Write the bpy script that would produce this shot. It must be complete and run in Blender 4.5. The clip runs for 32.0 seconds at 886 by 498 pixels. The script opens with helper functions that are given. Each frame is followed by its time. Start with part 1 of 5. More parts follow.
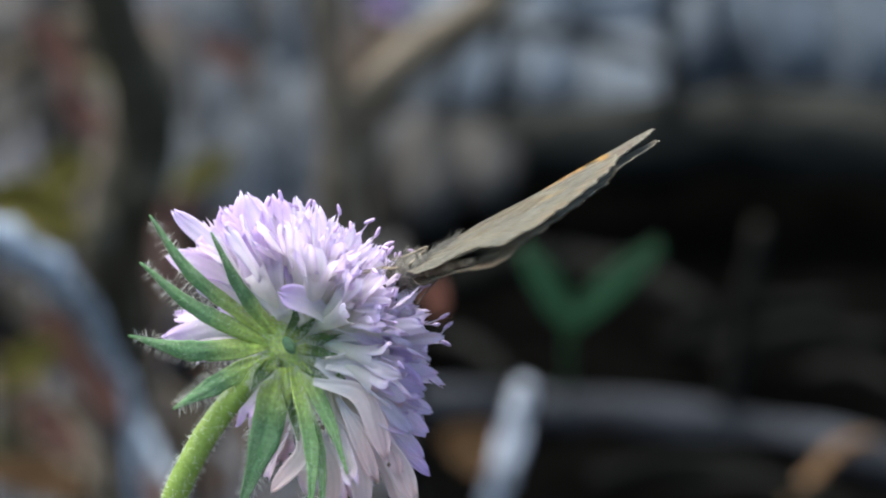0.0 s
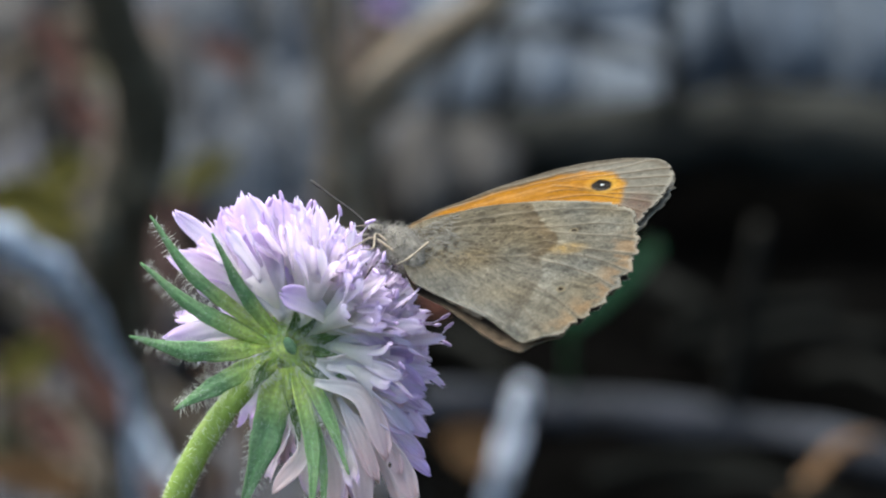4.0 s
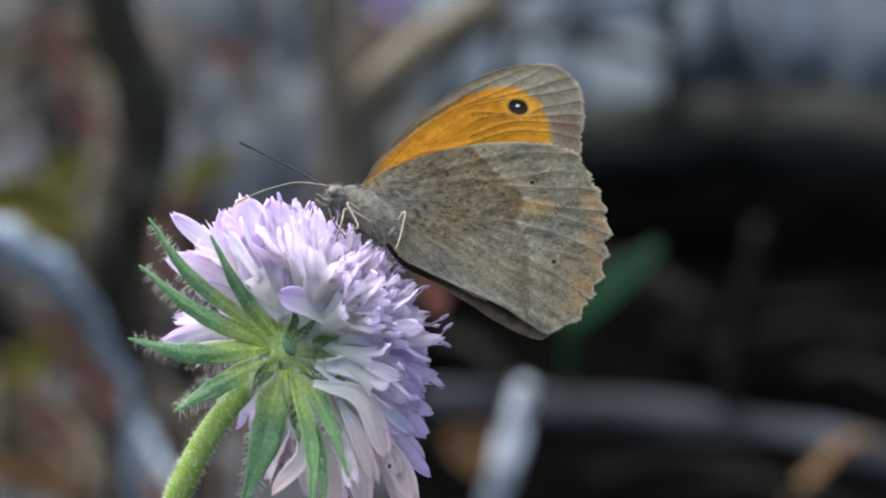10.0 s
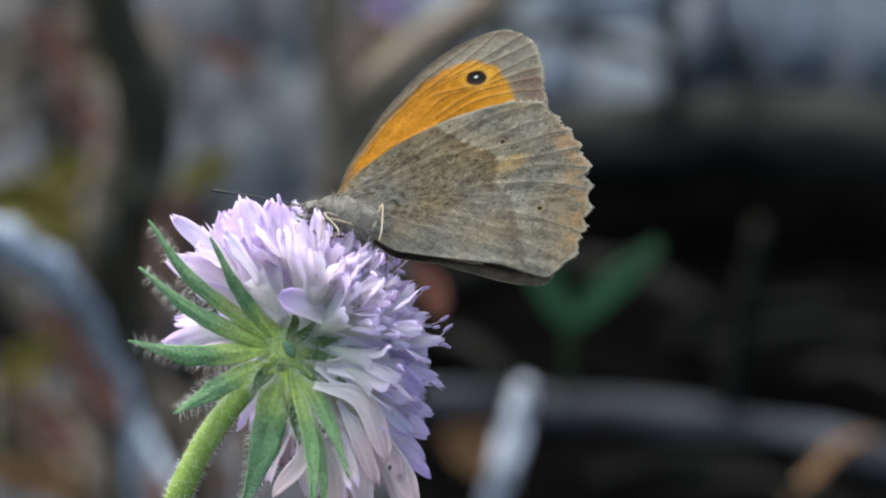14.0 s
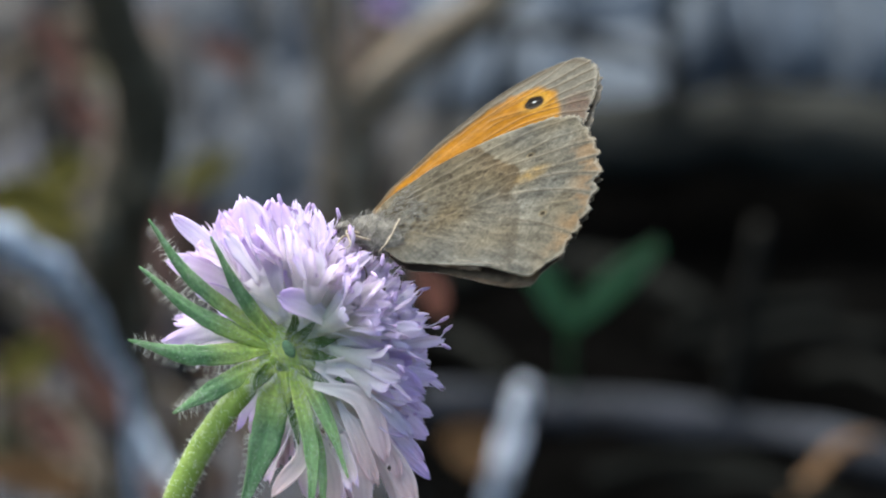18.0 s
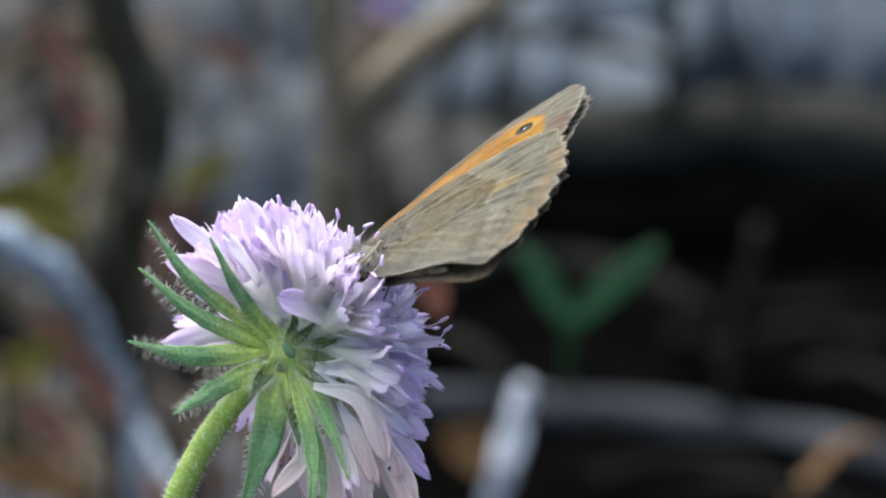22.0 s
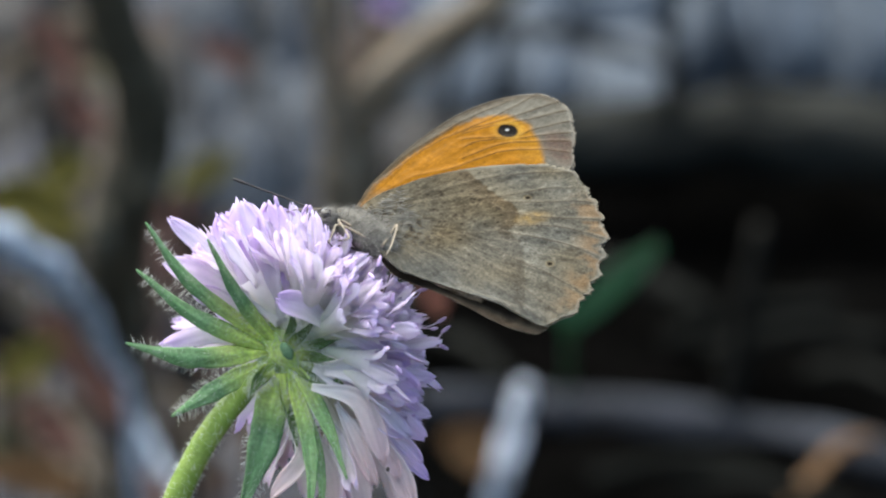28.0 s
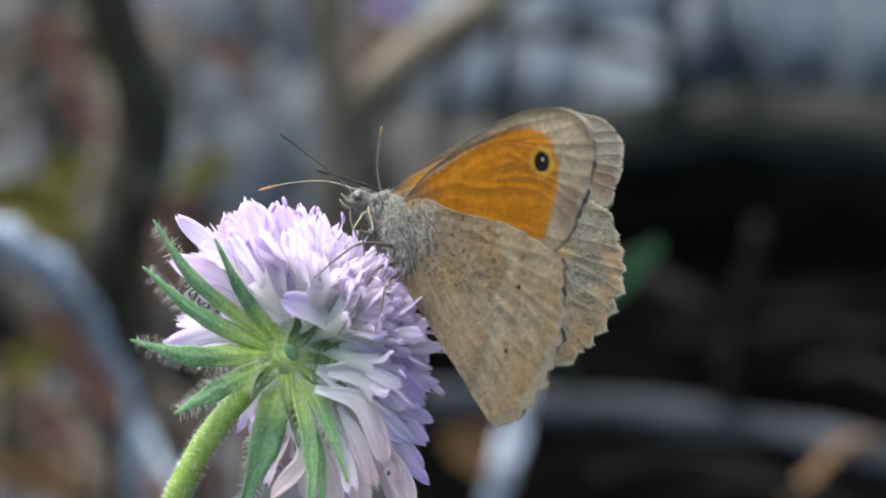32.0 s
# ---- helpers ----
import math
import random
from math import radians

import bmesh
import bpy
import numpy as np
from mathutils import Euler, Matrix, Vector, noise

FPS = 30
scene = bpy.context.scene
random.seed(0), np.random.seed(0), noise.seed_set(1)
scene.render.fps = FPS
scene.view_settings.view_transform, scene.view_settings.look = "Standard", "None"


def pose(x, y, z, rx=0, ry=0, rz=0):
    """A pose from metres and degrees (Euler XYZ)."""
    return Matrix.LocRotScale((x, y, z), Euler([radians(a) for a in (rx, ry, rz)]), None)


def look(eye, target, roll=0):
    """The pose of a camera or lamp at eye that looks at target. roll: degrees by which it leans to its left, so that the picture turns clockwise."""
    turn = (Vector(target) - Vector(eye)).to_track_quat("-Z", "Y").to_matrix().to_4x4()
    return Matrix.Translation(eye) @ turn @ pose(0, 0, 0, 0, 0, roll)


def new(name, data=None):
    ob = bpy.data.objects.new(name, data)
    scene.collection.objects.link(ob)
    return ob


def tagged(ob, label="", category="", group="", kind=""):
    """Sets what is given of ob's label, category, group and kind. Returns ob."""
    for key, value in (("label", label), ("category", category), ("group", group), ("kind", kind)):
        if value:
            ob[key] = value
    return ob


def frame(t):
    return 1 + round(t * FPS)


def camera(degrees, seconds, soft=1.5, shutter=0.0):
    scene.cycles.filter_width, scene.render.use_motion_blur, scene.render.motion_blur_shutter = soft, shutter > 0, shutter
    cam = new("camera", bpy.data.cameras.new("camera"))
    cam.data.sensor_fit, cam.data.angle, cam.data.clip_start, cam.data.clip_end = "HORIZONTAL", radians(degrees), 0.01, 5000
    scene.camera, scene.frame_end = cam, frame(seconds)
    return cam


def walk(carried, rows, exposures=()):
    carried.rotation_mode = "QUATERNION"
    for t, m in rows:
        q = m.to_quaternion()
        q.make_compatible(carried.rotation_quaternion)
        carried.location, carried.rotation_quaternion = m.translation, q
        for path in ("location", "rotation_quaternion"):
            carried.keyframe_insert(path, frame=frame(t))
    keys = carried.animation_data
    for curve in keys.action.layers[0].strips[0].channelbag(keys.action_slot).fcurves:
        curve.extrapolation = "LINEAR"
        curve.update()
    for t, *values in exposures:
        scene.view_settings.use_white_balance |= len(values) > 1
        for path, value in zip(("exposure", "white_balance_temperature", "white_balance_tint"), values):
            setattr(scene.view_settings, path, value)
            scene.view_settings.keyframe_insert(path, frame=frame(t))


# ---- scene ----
# ---- camera ----
# Lengths on the subject are given in steps of 0.05 mm.
STEP = 0.00005
MM = 0.001
TILT = 20.0          # the camera looks this far down
HEAD_H = 0.25        # height of the centre of the subject over the ground
DIST = 784 * STEP / math.tan(radians(5.0))
STAGE = pose(0, 0, HEAD_H, -TILT, 0, 0)

cam = camera(10.0, 32.0, soft=2.1, shutter=0.5)
EYE = STAGE @ Vector((0, -DIST, 0))
walk(cam, [(0.0, look(EYE, STAGE.translation)), (32.0, look(EYE, STAGE.translation))],
     exposures=[(0.0, 1.0, 6350, 4), (31.2, 1.0, 6350, 4), (31.6, 1.2, 6350, 4), (32.0, 1.2, 6350, 4)])
cam.data.dof.use_dof = True
cam.data.dof.focus_distance = DIST
cam.data.dof.aperture_fstop = 35.0

# ---- light ----
world = bpy.data.worlds.new("sky")
scene.world = world
world.use_nodes = True
wn = world.node_tree.nodes
sky = wn.new("ShaderNodeTexSky")
sky.sky_type = "NISHITA"
sky.sun_disc = False
SUN_ELEV, SUN_AZ = 62.0, -36.0      # azimuth from +y towards +x
sky.sun_elevation = radians(SUN_ELEV)
sky.sun_rotation = radians(SUN_AZ)
wn["Background"].inputs["Strength"].default_value = 0.125
world.node_tree.links.new(sky.outputs[0], wn["Background"].inputs["Color"])
sun_data = bpy.data.lights.new("sun", "SUN")
sun_data.energy, sun_data.angle, sun_data.color = 5.0, radians(85), (1.0, 0.945, 0.88)
sun = new("sun", sun_data)
sd = Vector((math.sin(radians(SUN_AZ)) * math.cos(radians(SUN_ELEV)),
             math.cos(radians(SUN_AZ)) * math.cos(radians(SUN_ELEV)), math.sin(radians(SUN_ELEV))))
sun.matrix_world = look(sd * 3.0, (0, 0, 0))


# ---- small tools ----
def P(a, b, c=0.0):
    """World place a steps across and b steps down the plane of the subject, carried c mm behind it along the view."""
    k = 1 + c * MM / DIST
    return STAGE @ Vector(((a - 784) * STEP * k, c * MM, (441 - b) * STEP * k))


def G(a, b, up=0.0):
    """The place on the ground (up metres over it) in that line of view."""
    d = (P(a, b) - EYE)
    return EYE + d * ((EYE.z - up) / -d.z)


def curve(pts, n):
    """Smooth line through the points."""
    pts = [np.array(p, float) for p in pts]
    if len(pts) == 2:
        return np.array([pts[0] + (pts[1] - pts[0]) * i / n for i in range(n + 1)])
    q = [2 * pts[0] - pts[1]] + pts + [2 * pts[-1] - pts[-2]]
    m = len(pts) - 1
    out = []
    for k in range(n + 1):
        x = min(k / n * m, m - 1e-9)
        i, f = int(x), x - int(x)
        p0, p1, p2, p3 = q[i:i + 4]
        out.append(0.5 * (2 * p1 + (p2 - p0) * f + (2 * p0 - 5 * p1 + 4 * p2 - p3) * f * f + (3 * p1 - p0 - 3 * p2 + p3) * f ** 3))
    return np.array(out)


def loop_curve(pts, n):
    """Smooth closed line through the points."""
    p = np.array(pts, float)
    m = len(p)
    x = np.arange(n) / n * m
    i = x.astype(int)
    f = (x - i)[:, None]
    p0, p1, p2, p3 = p[(i - 1) % m], p[i % m], p[(i + 1) % m], p[(i + 2) % m]
    return 0.5 * (2 * p1 + (p2 - p0) * f + (2 * p0 - 5 * p1 + 4 * p2 - p3) * f * f + (3 * p1 - p0 - 3 * p2 + p3) * f ** 3)


def make_mesh(name, verts, faces, material, colours=None, smooth=True):
    me = bpy.data.meshes.new(name)
    me.from_pydata([tuple(map(float, v)) for v in verts], [], [tuple(map(int, f)) for f in faces])
    if colours is not None:
        at = me.color_attributes.new("tint", "FLOAT_COLOR", "POINT")
        c = np.ones((len(verts), 4), np.float32)
        c[:, :3] = colours
        at.data.foreach_set("color", c.ravel())
    if smooth:
        me.polygons.foreach_set("use_smooth", [True] * len(me.polygons))
    me.materials.append(material)
    me.update()
    return me


def part(name, me, parent, label="", m=None):
    """One mesh object under a thing or a part."""
    ob = new(name, me)
    ob.parent = parent
    if m is not None:
        ob.matrix_basis = m
    return tagged(ob, label)


def tube_data(pts, radii, n=10, cap=True, rough=0.0, seed=0, flat=1.0):
    """A round rod along the points, with uneven bark if rough."""
    pts = np.array(pts, float)
    radii = np.broadcast_to(np.array(radii, float), (len(pts),))
    tang = np.gradient(pts, axis=0)
    tang /= np.linalg.norm(tang, axis=1)[:, None] + 1e-12
    ref = np.array([0.0, 1.0, 0.0]) if abs(tang[0][1]) < 0.9 else np.array([1.0, 0, 0])
    verts, faces = [], []
    for i in range(len(pts)):
        ref = ref - tang[i] * (ref @ tang[i])
        ref /= np.linalg.norm(ref)
        side = np.cross(tang[i], ref)
        for j in range(n):
            a = 2 * math.pi * j / n
            r = radii[i]
            if rough:
                r *= 1 + rough * noise.noise(Vector((math.cos(a) * 1.3 + seed, math.sin(a) * 1.3, i * 0.35)))
            verts.append(pts[i] + r * (math.cos(a) * ref + flat * math.sin(a) * side))
    for i in range(len(pts) - 1):
        for j in range(n):
            faces.append((i * n + j, i * n + (j + 1) % n, (i + 1) * n + (j + 1) % n, (i + 1) * n + j))
    if cap:
        faces.append(tuple(range(n))[::-1])
        faces.append(tuple(range((len(pts) - 1) * n, len(pts) * n)))
    return verts, faces


def ball_data(centre, radii, nu=16, nv=10, bump=0.0, seed=0, turn=None):
    verts, faces = [], []
    for i in range(nv + 1):
        th = math.pi * i / nv
        for j in range(nu):
            ph = 2 * math.pi * j / nu
            d = Vector((math.sin(th) * math.cos(ph), math.sin(th) * math.sin(ph), math.cos(th)))
            k = 1 + bump * noise.noise(d * 2.2 + Vector((seed, 0, 0)))
            v = Vector((d.x * radii[0] * k, d.y * radii[1] * k, d.z * radii[2] * k))
            if turn is not None:
                v = turn @ v
            verts.append(np.array(v) + np.array(centre))
    for i in range(nv):
        for j in range(nu):
            faces.append((i * nu + j, i * nu + (j + 1) % nu, (i + 1) * nu + (j + 1) % nu, (i + 1) * nu + j))
    return verts, faces


def shell(grid, thick):
    """A sheet, rows x columns of points, given a thickness."""
    g = np.array(grid, float)
    nu, nv = g.shape[:2]
    du, dv = np.gradient(g, axis=0), np.gradient(g, axis=1)
    nn = np.cross(du, dv)
    nn /= np.linalg.norm(nn, axis=2)[:, :, None] + 1e-15
    verts = list((g + nn * thick / 2).reshape(-1, 3)) + list((g - nn * thick / 2).reshape(-1, 3))
    o = nu * nv
    faces = []
    for i in range(nu - 1):
        for j in range(nv - 1):
            a, b, c, d = i * nv + j, i * nv + j + 1, (i + 1) * nv + j + 1, (i + 1) * nv + j
            faces += [(a, d, c, b), (a + o, b + o, c + o, d + o)]
    rim = [j for j in range(nv)] + [i * nv + nv - 1 for i in range(1, nu)] + \
          [(nu - 1) * nv + j for j in range(nv - 2, -1, -1)] + [i * nv for i in range(nu - 2, 0, -1)]
    for a, b in zip(rim, rim[1:] + rim[:1]):
        faces.append((a, b, b + o, a + o))
    return verts, faces


def blade_data(spine, half_width, up, cup=0.0, wave=0.0, thick=0.0001, nv=7, seed=0, keel=0.0, tip=0.06):
    """A leaf along a line: lance-shaped, creased along the middle by keel, cupped, with a wavy rim."""
    sp = np.array(spine, float)
    n = len(sp)
    tang = np.gradient(sp, axis=0)
    tang /= np.linalg.norm(tang, axis=1)[:, None]
    grid = []
    for i in range(n):
        s = i / (n - 1)
        w = half_width(s)
        side = np.cross(tang[i], up)
        side /= np.linalg.norm(side) + 1e-12
        nor = np.cross(side, tang[i])
        row = []
        for j in range(nv):
            t = 2 * j / (nv - 1) - 1
            k = noise.noise(Vector((s * 4 + seed * 7.1, t * 1.5, seed)))
            row.append(sp[i] + side * w * t + nor * (cup * w * t * t + keel * w * abs(t) + wave * w * k * (0.3 + abs(t))))
        grid.append(row)
    return shell(grid, thick)


# ---- materials ----
def material(name, a, b, scale, rough=0.7, bump=0.3, bump_scale=None, detail=6, spec=0.3, through_light=0.0, tint=False, dots=None, rand=0.0, metal=0.0, stretch=(1, 1, 1), speck=0.15, sheen=0.0):
    """A surface that varies between two colours at two scales, with fine relief."""
    m = bpy.data.materials.new(name)
    m.use_nodes = True
    nt = m.node_tree
    N, L = nt.nodes, nt.links
    bs = N["Principled BSDF"]
    tc = N.new("ShaderNodeTexCoord")
    mp = N.new("ShaderNodeMapping")
    mp.inputs["Scale"].default_value = stretch
    L.new(tc.outputs["Object"], mp.inputs["Vector"])
    n1 = N.new("ShaderNodeTexNoise")
    n1.inputs["Scale"].default_value, n1.inputs["Detail"].default_value = scale, detail
    n2 = N.new("ShaderNodeTexNoise")
    n2.inputs["Scale"].default_value, n2.inputs["Detail"].default_value = (bump_scale or scale * 6), 4
    L.new(mp.outputs[0], n1.inputs["Vector"])
    L.new(mp.outputs[0], n2.inputs["Vector"])
    r1 = N.new("ShaderNodeMapRange")
    r1.inputs["From Min"].default_value, r1.inputs["From Max"].default_value = 0.3, 0.7
    L.new(n1.outputs["Fac"], r1.inputs["Value"])
    mix = N.new("ShaderNodeMix")
    mix.data_type = "RGBA"
    mix.inputs["A"].default_value, mix.inputs["B"].default_value = (*a, 1), (*b, 1)
    L.new(r1.outputs["Result"], mix.inputs["Factor"])
    col = mix.outputs["Result"]
    if tint:
        vc = N.new("ShaderNodeVertexColor")
        vc.layer_name = "tint"
        mu = N.new("ShaderNodeMix")
        mu.data_type, mu.blend_type = "RGBA", "MULTIPLY"
        mu.inputs["Factor"].default_value = 1
        L.new(vc.outputs["Color"], mu.inputs["A"])
        L.new(col, mu.inputs["B"])
        col = mu.outputs["Result"]
    # fine speckle, then a small change from piece to piece
    fine = N.new("ShaderNodeMapRange")
    fine.inputs["From Min"].default_value, fine.inputs["From Max"].default_value = 0.3, 0.7
    fine.inputs["To Min"].default_value, fine.inputs["To Max"].default_value = 1 - speck, 1 + speck * 0.95
    L.new(n2.outputs["Fac"], fine.inputs["Value"])
    val = fine.outputs["Result"]
    if rand:
        oi = N.new("ShaderNodeObjectInfo")
        rr = N.new("ShaderNodeMapRange")
        rr.inputs["To Min"].default_value, rr.inputs["To Max"].default_value = 1 - rand, 1 + rand
        L.new(oi.outputs["Random"], rr.inputs["Value"])
        ml = N.new("ShaderNodeMath")
        ml.operation = "MULTIPLY"
        L.new(val, ml.inputs[0])
        L.new(rr.outputs["Result"], ml.inputs[1])
        val = ml.outputs[0]
    hs = N.new("ShaderNodeHueSaturation")
    L.new(col, hs.inputs["Color"])
    L.new(val, hs.inputs["Value"])
    col = hs.outputs["Color"]
    L.new(col, bs.inputs["Base Color"])
    bs.inputs["Roughness"].default_value = rough
    bs.inputs["Specular IOR Level"].default_value = spec
    bs.inputs["Metallic"].default_value = metal
    if sheen:      # powdery scales
        bs.inputs["Sheen Weight"].default_value, bs.inputs["Sheen Roughness"].default_value = sheen, 0.3
        bs.inputs["Sheen Tint"].default_value = (1.0, 0.82, 0.58, 1)
    if bump:
        bp = N.new("ShaderNodeBump")
        bp.inputs["Strength"].default_value = bump
        bp.inputs["Distance"].default_value = 0.6 / (bump_scale or scale * 6)
        L.new(n2.outputs["Fac"], bp.inputs["Height"])
        L.new(bp.outputs["Normal"], bs.inputs["Normal"])
    if through_light:
        tr = N.new("ShaderNodeBsdfTranslucent")
        L.new(col, tr.inputs["Color"])
        ms = N.new("ShaderNodeMixShader")
        ms.inputs["Fac"].default_value = through_light
        L.new(bs.outputs[0], ms.inputs[1])
        L.new(tr.outputs[0], ms.inputs[2])
        L.new(ms.outputs[0], N["Material Output"].inputs["Surface"])
    return m


M_PETAL = material("lilac_petal", (0.935, 0.925, 0.945), (0.985, 0.975, 0.985), 350, 0.55, 0.06, 2500, spec=0.25, through_light=0.68, tint=True, rand=0.05, speck=0.025)
M_GREEN = material("bract_green", (0.21, 0.34, 0.16), (0.36, 0.48, 0.26), 420, 0.7, 0.9, 3000, spec=0.2, through_light=0.42, tint=True, speck=0.22)
M_STEM = material("stem_green", (0.2, 0.3, 0.045), (0.29, 0.39, 0.085), 500, 0.5, 0.3, 4000, through_light=0.1)
M_HAIR = material("plant_hair", (0.88, 0.91, 0.82), (0.96, 0.97, 0.92), 900, 0.5, 0.0, through_light=0.4)
M_ANTHER = material("lilac_anther", (0.52, 0.35, 0.6), (0.72, 0.55, 0.8), 2500, 0.5, 0.3)
M_FILAMENT = material("pale_filament", (0.72, 0.6, 0.78), (0.85, 0.78, 0.86), 2500, 0.5, 0.1, through_light=0.3)
M_WING = material("wing_scales", (0.455, 0.45, 0.415), (0.625, 0.615, 0.565), 1500, 0.8, 0.5, 7500, spec=0.02, through_light=0.05, tint=True, speck=0.3, sheen=0.95)
M_FUR = material("body_fur", (0.085, 0.076, 0.062), (0.2, 0.185, 0.155), 2600, 0.85, 0.8, 9000, spec=0.15)
M_FURHAIR = material("fur_hair", (0.11, 0.1, 0.085), (0.28, 0.262, 0.23), 1500, 0.7, 0.0)
M_ABDOMEN = material("abdomen_scales", (0.12, 0.08, 0.05), (0.36, 0.28, 0.2), 900, 0.8, 0.6, 5000, spec=0.15, speck=0.3)
M_LEG = material("pale_leg", (0.2, 0.16, 0.11), (0.33, 0.27, 0.19), 2500, 0.6, 0.3)
M_DARKLEG = material("dark_leg", (0.06, 0.045, 0.04), (0.14, 0.1, 0.08), 2500, 0.6, 0.3)
M_FEELER = material("dark_feeler", (0.012, 0.01, 0.01), (0.035, 0.028, 0.026), 2500, 0.7, 0.3)
M_PALEHAIR = material("pale_fur", (0.3, 0.28, 0.25), (0.55, 0.53, 0.5), 1500, 0.7, 0.0)
M_EYE = material("eye_dark", (0.03, 0.025, 0.02), (0.08, 0.06, 0.045), 3000, 0.25, 0.2, spec=0.6)
M_CLUB = material("antenna_club", (0.3, 0.17, 0.07), (0.4, 0.24, 0.1), 3000, 0.6, 0.2)
# near black: the deep shade under the undergrowth, put into the soil's colour
M_SHADESOIL = material("shade_dark_soil", (0.0008, 0.0008, 0.0007), (0.003, 0.0028, 0.0026), 38, 0.97, 0.9, 300, spec=0.0)
M_EARTH = material("brown_earth", (0.022, 0.017, 0.012), (0.055, 0.041, 0.028), 14, 0.95, 0.9, 160, spec=0.05, speck=0.3)
M_DARKBARK = material("dark_bark", (0.006, 0.006, 0.005), (0.03, 0.027, 0.023), 60, 0.95, 0.9, 420, spec=0.03)
# wood in the hollow: its deep shade is put into these near-black colours
M_SHADEWOOD = material("shade_dark_wood", (0.002, 0.0023, 0.0019), (0.0135, 0.0135, 0.0115), 34, 0.95, 0.9, 200, spec=0.03)
M_LOG = material("dark_log_wood", (0.0085, 0.009, 0.008), (0.032, 0.032, 0.028), 30, 0.95, 0.9, 180, spec=0.03)
M_STEMBARK = material("olive_grey_bark", (0.03, 0.028, 0.02), (0.09, 0.08, 0.058), 90, 0.9, 0.9, 420, spec=0.1)
M_BARK = material("brown_bark", (0.09, 0.07, 0.049), (0.19, 0.15, 0.108), 90, 0.85, 0.8, 420, spec=0.2)
M_PALEBARK = material("pale_brown_bark", (0.13, 0.102, 0.074), (0.26, 0.21, 0.155), 90, 0.85, 0.8, 420, spec=0.15)
M_GREYWOOD = material("grey_dead_wood", (0.01, 0.0112, 0.0142), (0.042, 0.045, 0.056), 60, 0.85, 0.7, 300, spec=0.2, stretch=(1, 1, 3))
M_PALEWOOD = material("bleached_wood", (0.045, 0.06, 0.08), (0.52, 0.59, 0.7), 260, 0.75, 0.5, 300, spec=0.25)
M_STUB = material("white_wood", (0.045, 0.05, 0.065), (0.8, 0.84, 0.94), 380, 0.75, 0.5, 300, spec=0.25)
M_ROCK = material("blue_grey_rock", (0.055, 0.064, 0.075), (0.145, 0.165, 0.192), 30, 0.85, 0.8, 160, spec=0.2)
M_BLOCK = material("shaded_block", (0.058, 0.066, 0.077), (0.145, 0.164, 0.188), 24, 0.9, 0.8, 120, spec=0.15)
# browner and darker than the bank's other stones
M_BROWNROCK = material("brown_grey_stone", (0.022, 0.021, 0.02), (0.08, 0.073, 0.067), 30, 0.9, 0.8, 160, spec=0.15)
# M_ROCK's colours cut by a third: shade put into the stones left of middle
M_DIMROCK = material("shaded_grey_rock", (0.036, 0.04, 0.046), (0.098, 0.106, 0.12), 30, 0.85, 0.8, 160, spec=0.15)
M_LITTER = material("leaf_litter", (0.34, 0.34, 0.34), (0.7, 0.7, 0.7), 120, 0.8, 0.5, 600, spec=0.2, tint=True)
M_TAN = material("tan_bark", (0.1, 0.05, 0.018), (0.17, 0.09, 0.036), 120, 0.8, 0.6, 500)
M_LEAFGREEN = material("leaf_green", (0.02, 0.072, 0.026), (0.04, 0.115, 0.046), 90, 0.5, 0.3, 400, through_light=0.2)
M_YELLOW = material("leaf_yellow", (0.1, 0.085, 0.012), (0.2, 0.165, 0.025), 90, 0.6, 0.3, 400, through_light=0.25)
M_RUST = material("leaf_rust", (0.11, 0.05, 0.036), (0.2, 0.095, 0.07), 90, 0.7, 0.4, 400, through_light=0.15)
M_SALMON = material("leaf_salmon", (0.15, 0.055, 0.035), (0.26, 0.1, 0.065), 120, 0.6, 0.3, 400, through_light=0.2)
M_LILACFAR = material("far_lilac", (0.3, 0.2, 0.36), (0.42, 0.3, 0.5), 120, 0.6, 0.3, 400, through_light=0.25)


# ---- ground and the undergrowth behind ----
def build_ground():
    """One sheet from underfoot to the horizon, uneven near by."""
    verts, faces = [], []
    radii = [0.0] + [0.012 * 1.085 ** i for i in range(125)]
    cx, cy = 0.0, 0.62
    nseg = 96
    verts.append((cx, cy, 0))
    for r in radii[1:]:
        for j in range(nseg):
            a = 2 * math.pi * j / nseg
            x, y = cx + r * math.cos(a), cy + r * math.sin(a)
            h = 0.012 * noise.noise(Vector((x * 9, y * 9, 0))) + 0.005 * noise.noise(Vector((x * 40, y * 40, 3)))
            if r > 3:
                h += 0.03 * noise.noise(Vector((x * 0.7, y * 0.7, 5))) * min(r - 3, 4)
            verts.append((x, y, h - 0.006))
    for j in range(nseg):
        faces.append((0, 1 + j, 1 + (j + 1) % nseg))
    for i in range(len(radii) - 2):
        for j in range(nseg):
            a = 1 + i * nseg
            faces.append((a + j, a + (j + 1) % nseg, a + nseg + (j + 1) % nseg, a + nseg + j))
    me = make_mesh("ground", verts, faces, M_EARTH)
    me.materials.append(M_SHADESOIL)
    # ground behind the flower painted near black for deep shade, brown earth all round
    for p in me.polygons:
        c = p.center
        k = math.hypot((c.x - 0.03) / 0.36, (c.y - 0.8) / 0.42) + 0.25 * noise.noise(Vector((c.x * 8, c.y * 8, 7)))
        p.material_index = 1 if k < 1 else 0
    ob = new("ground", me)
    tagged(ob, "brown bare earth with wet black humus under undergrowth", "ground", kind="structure")


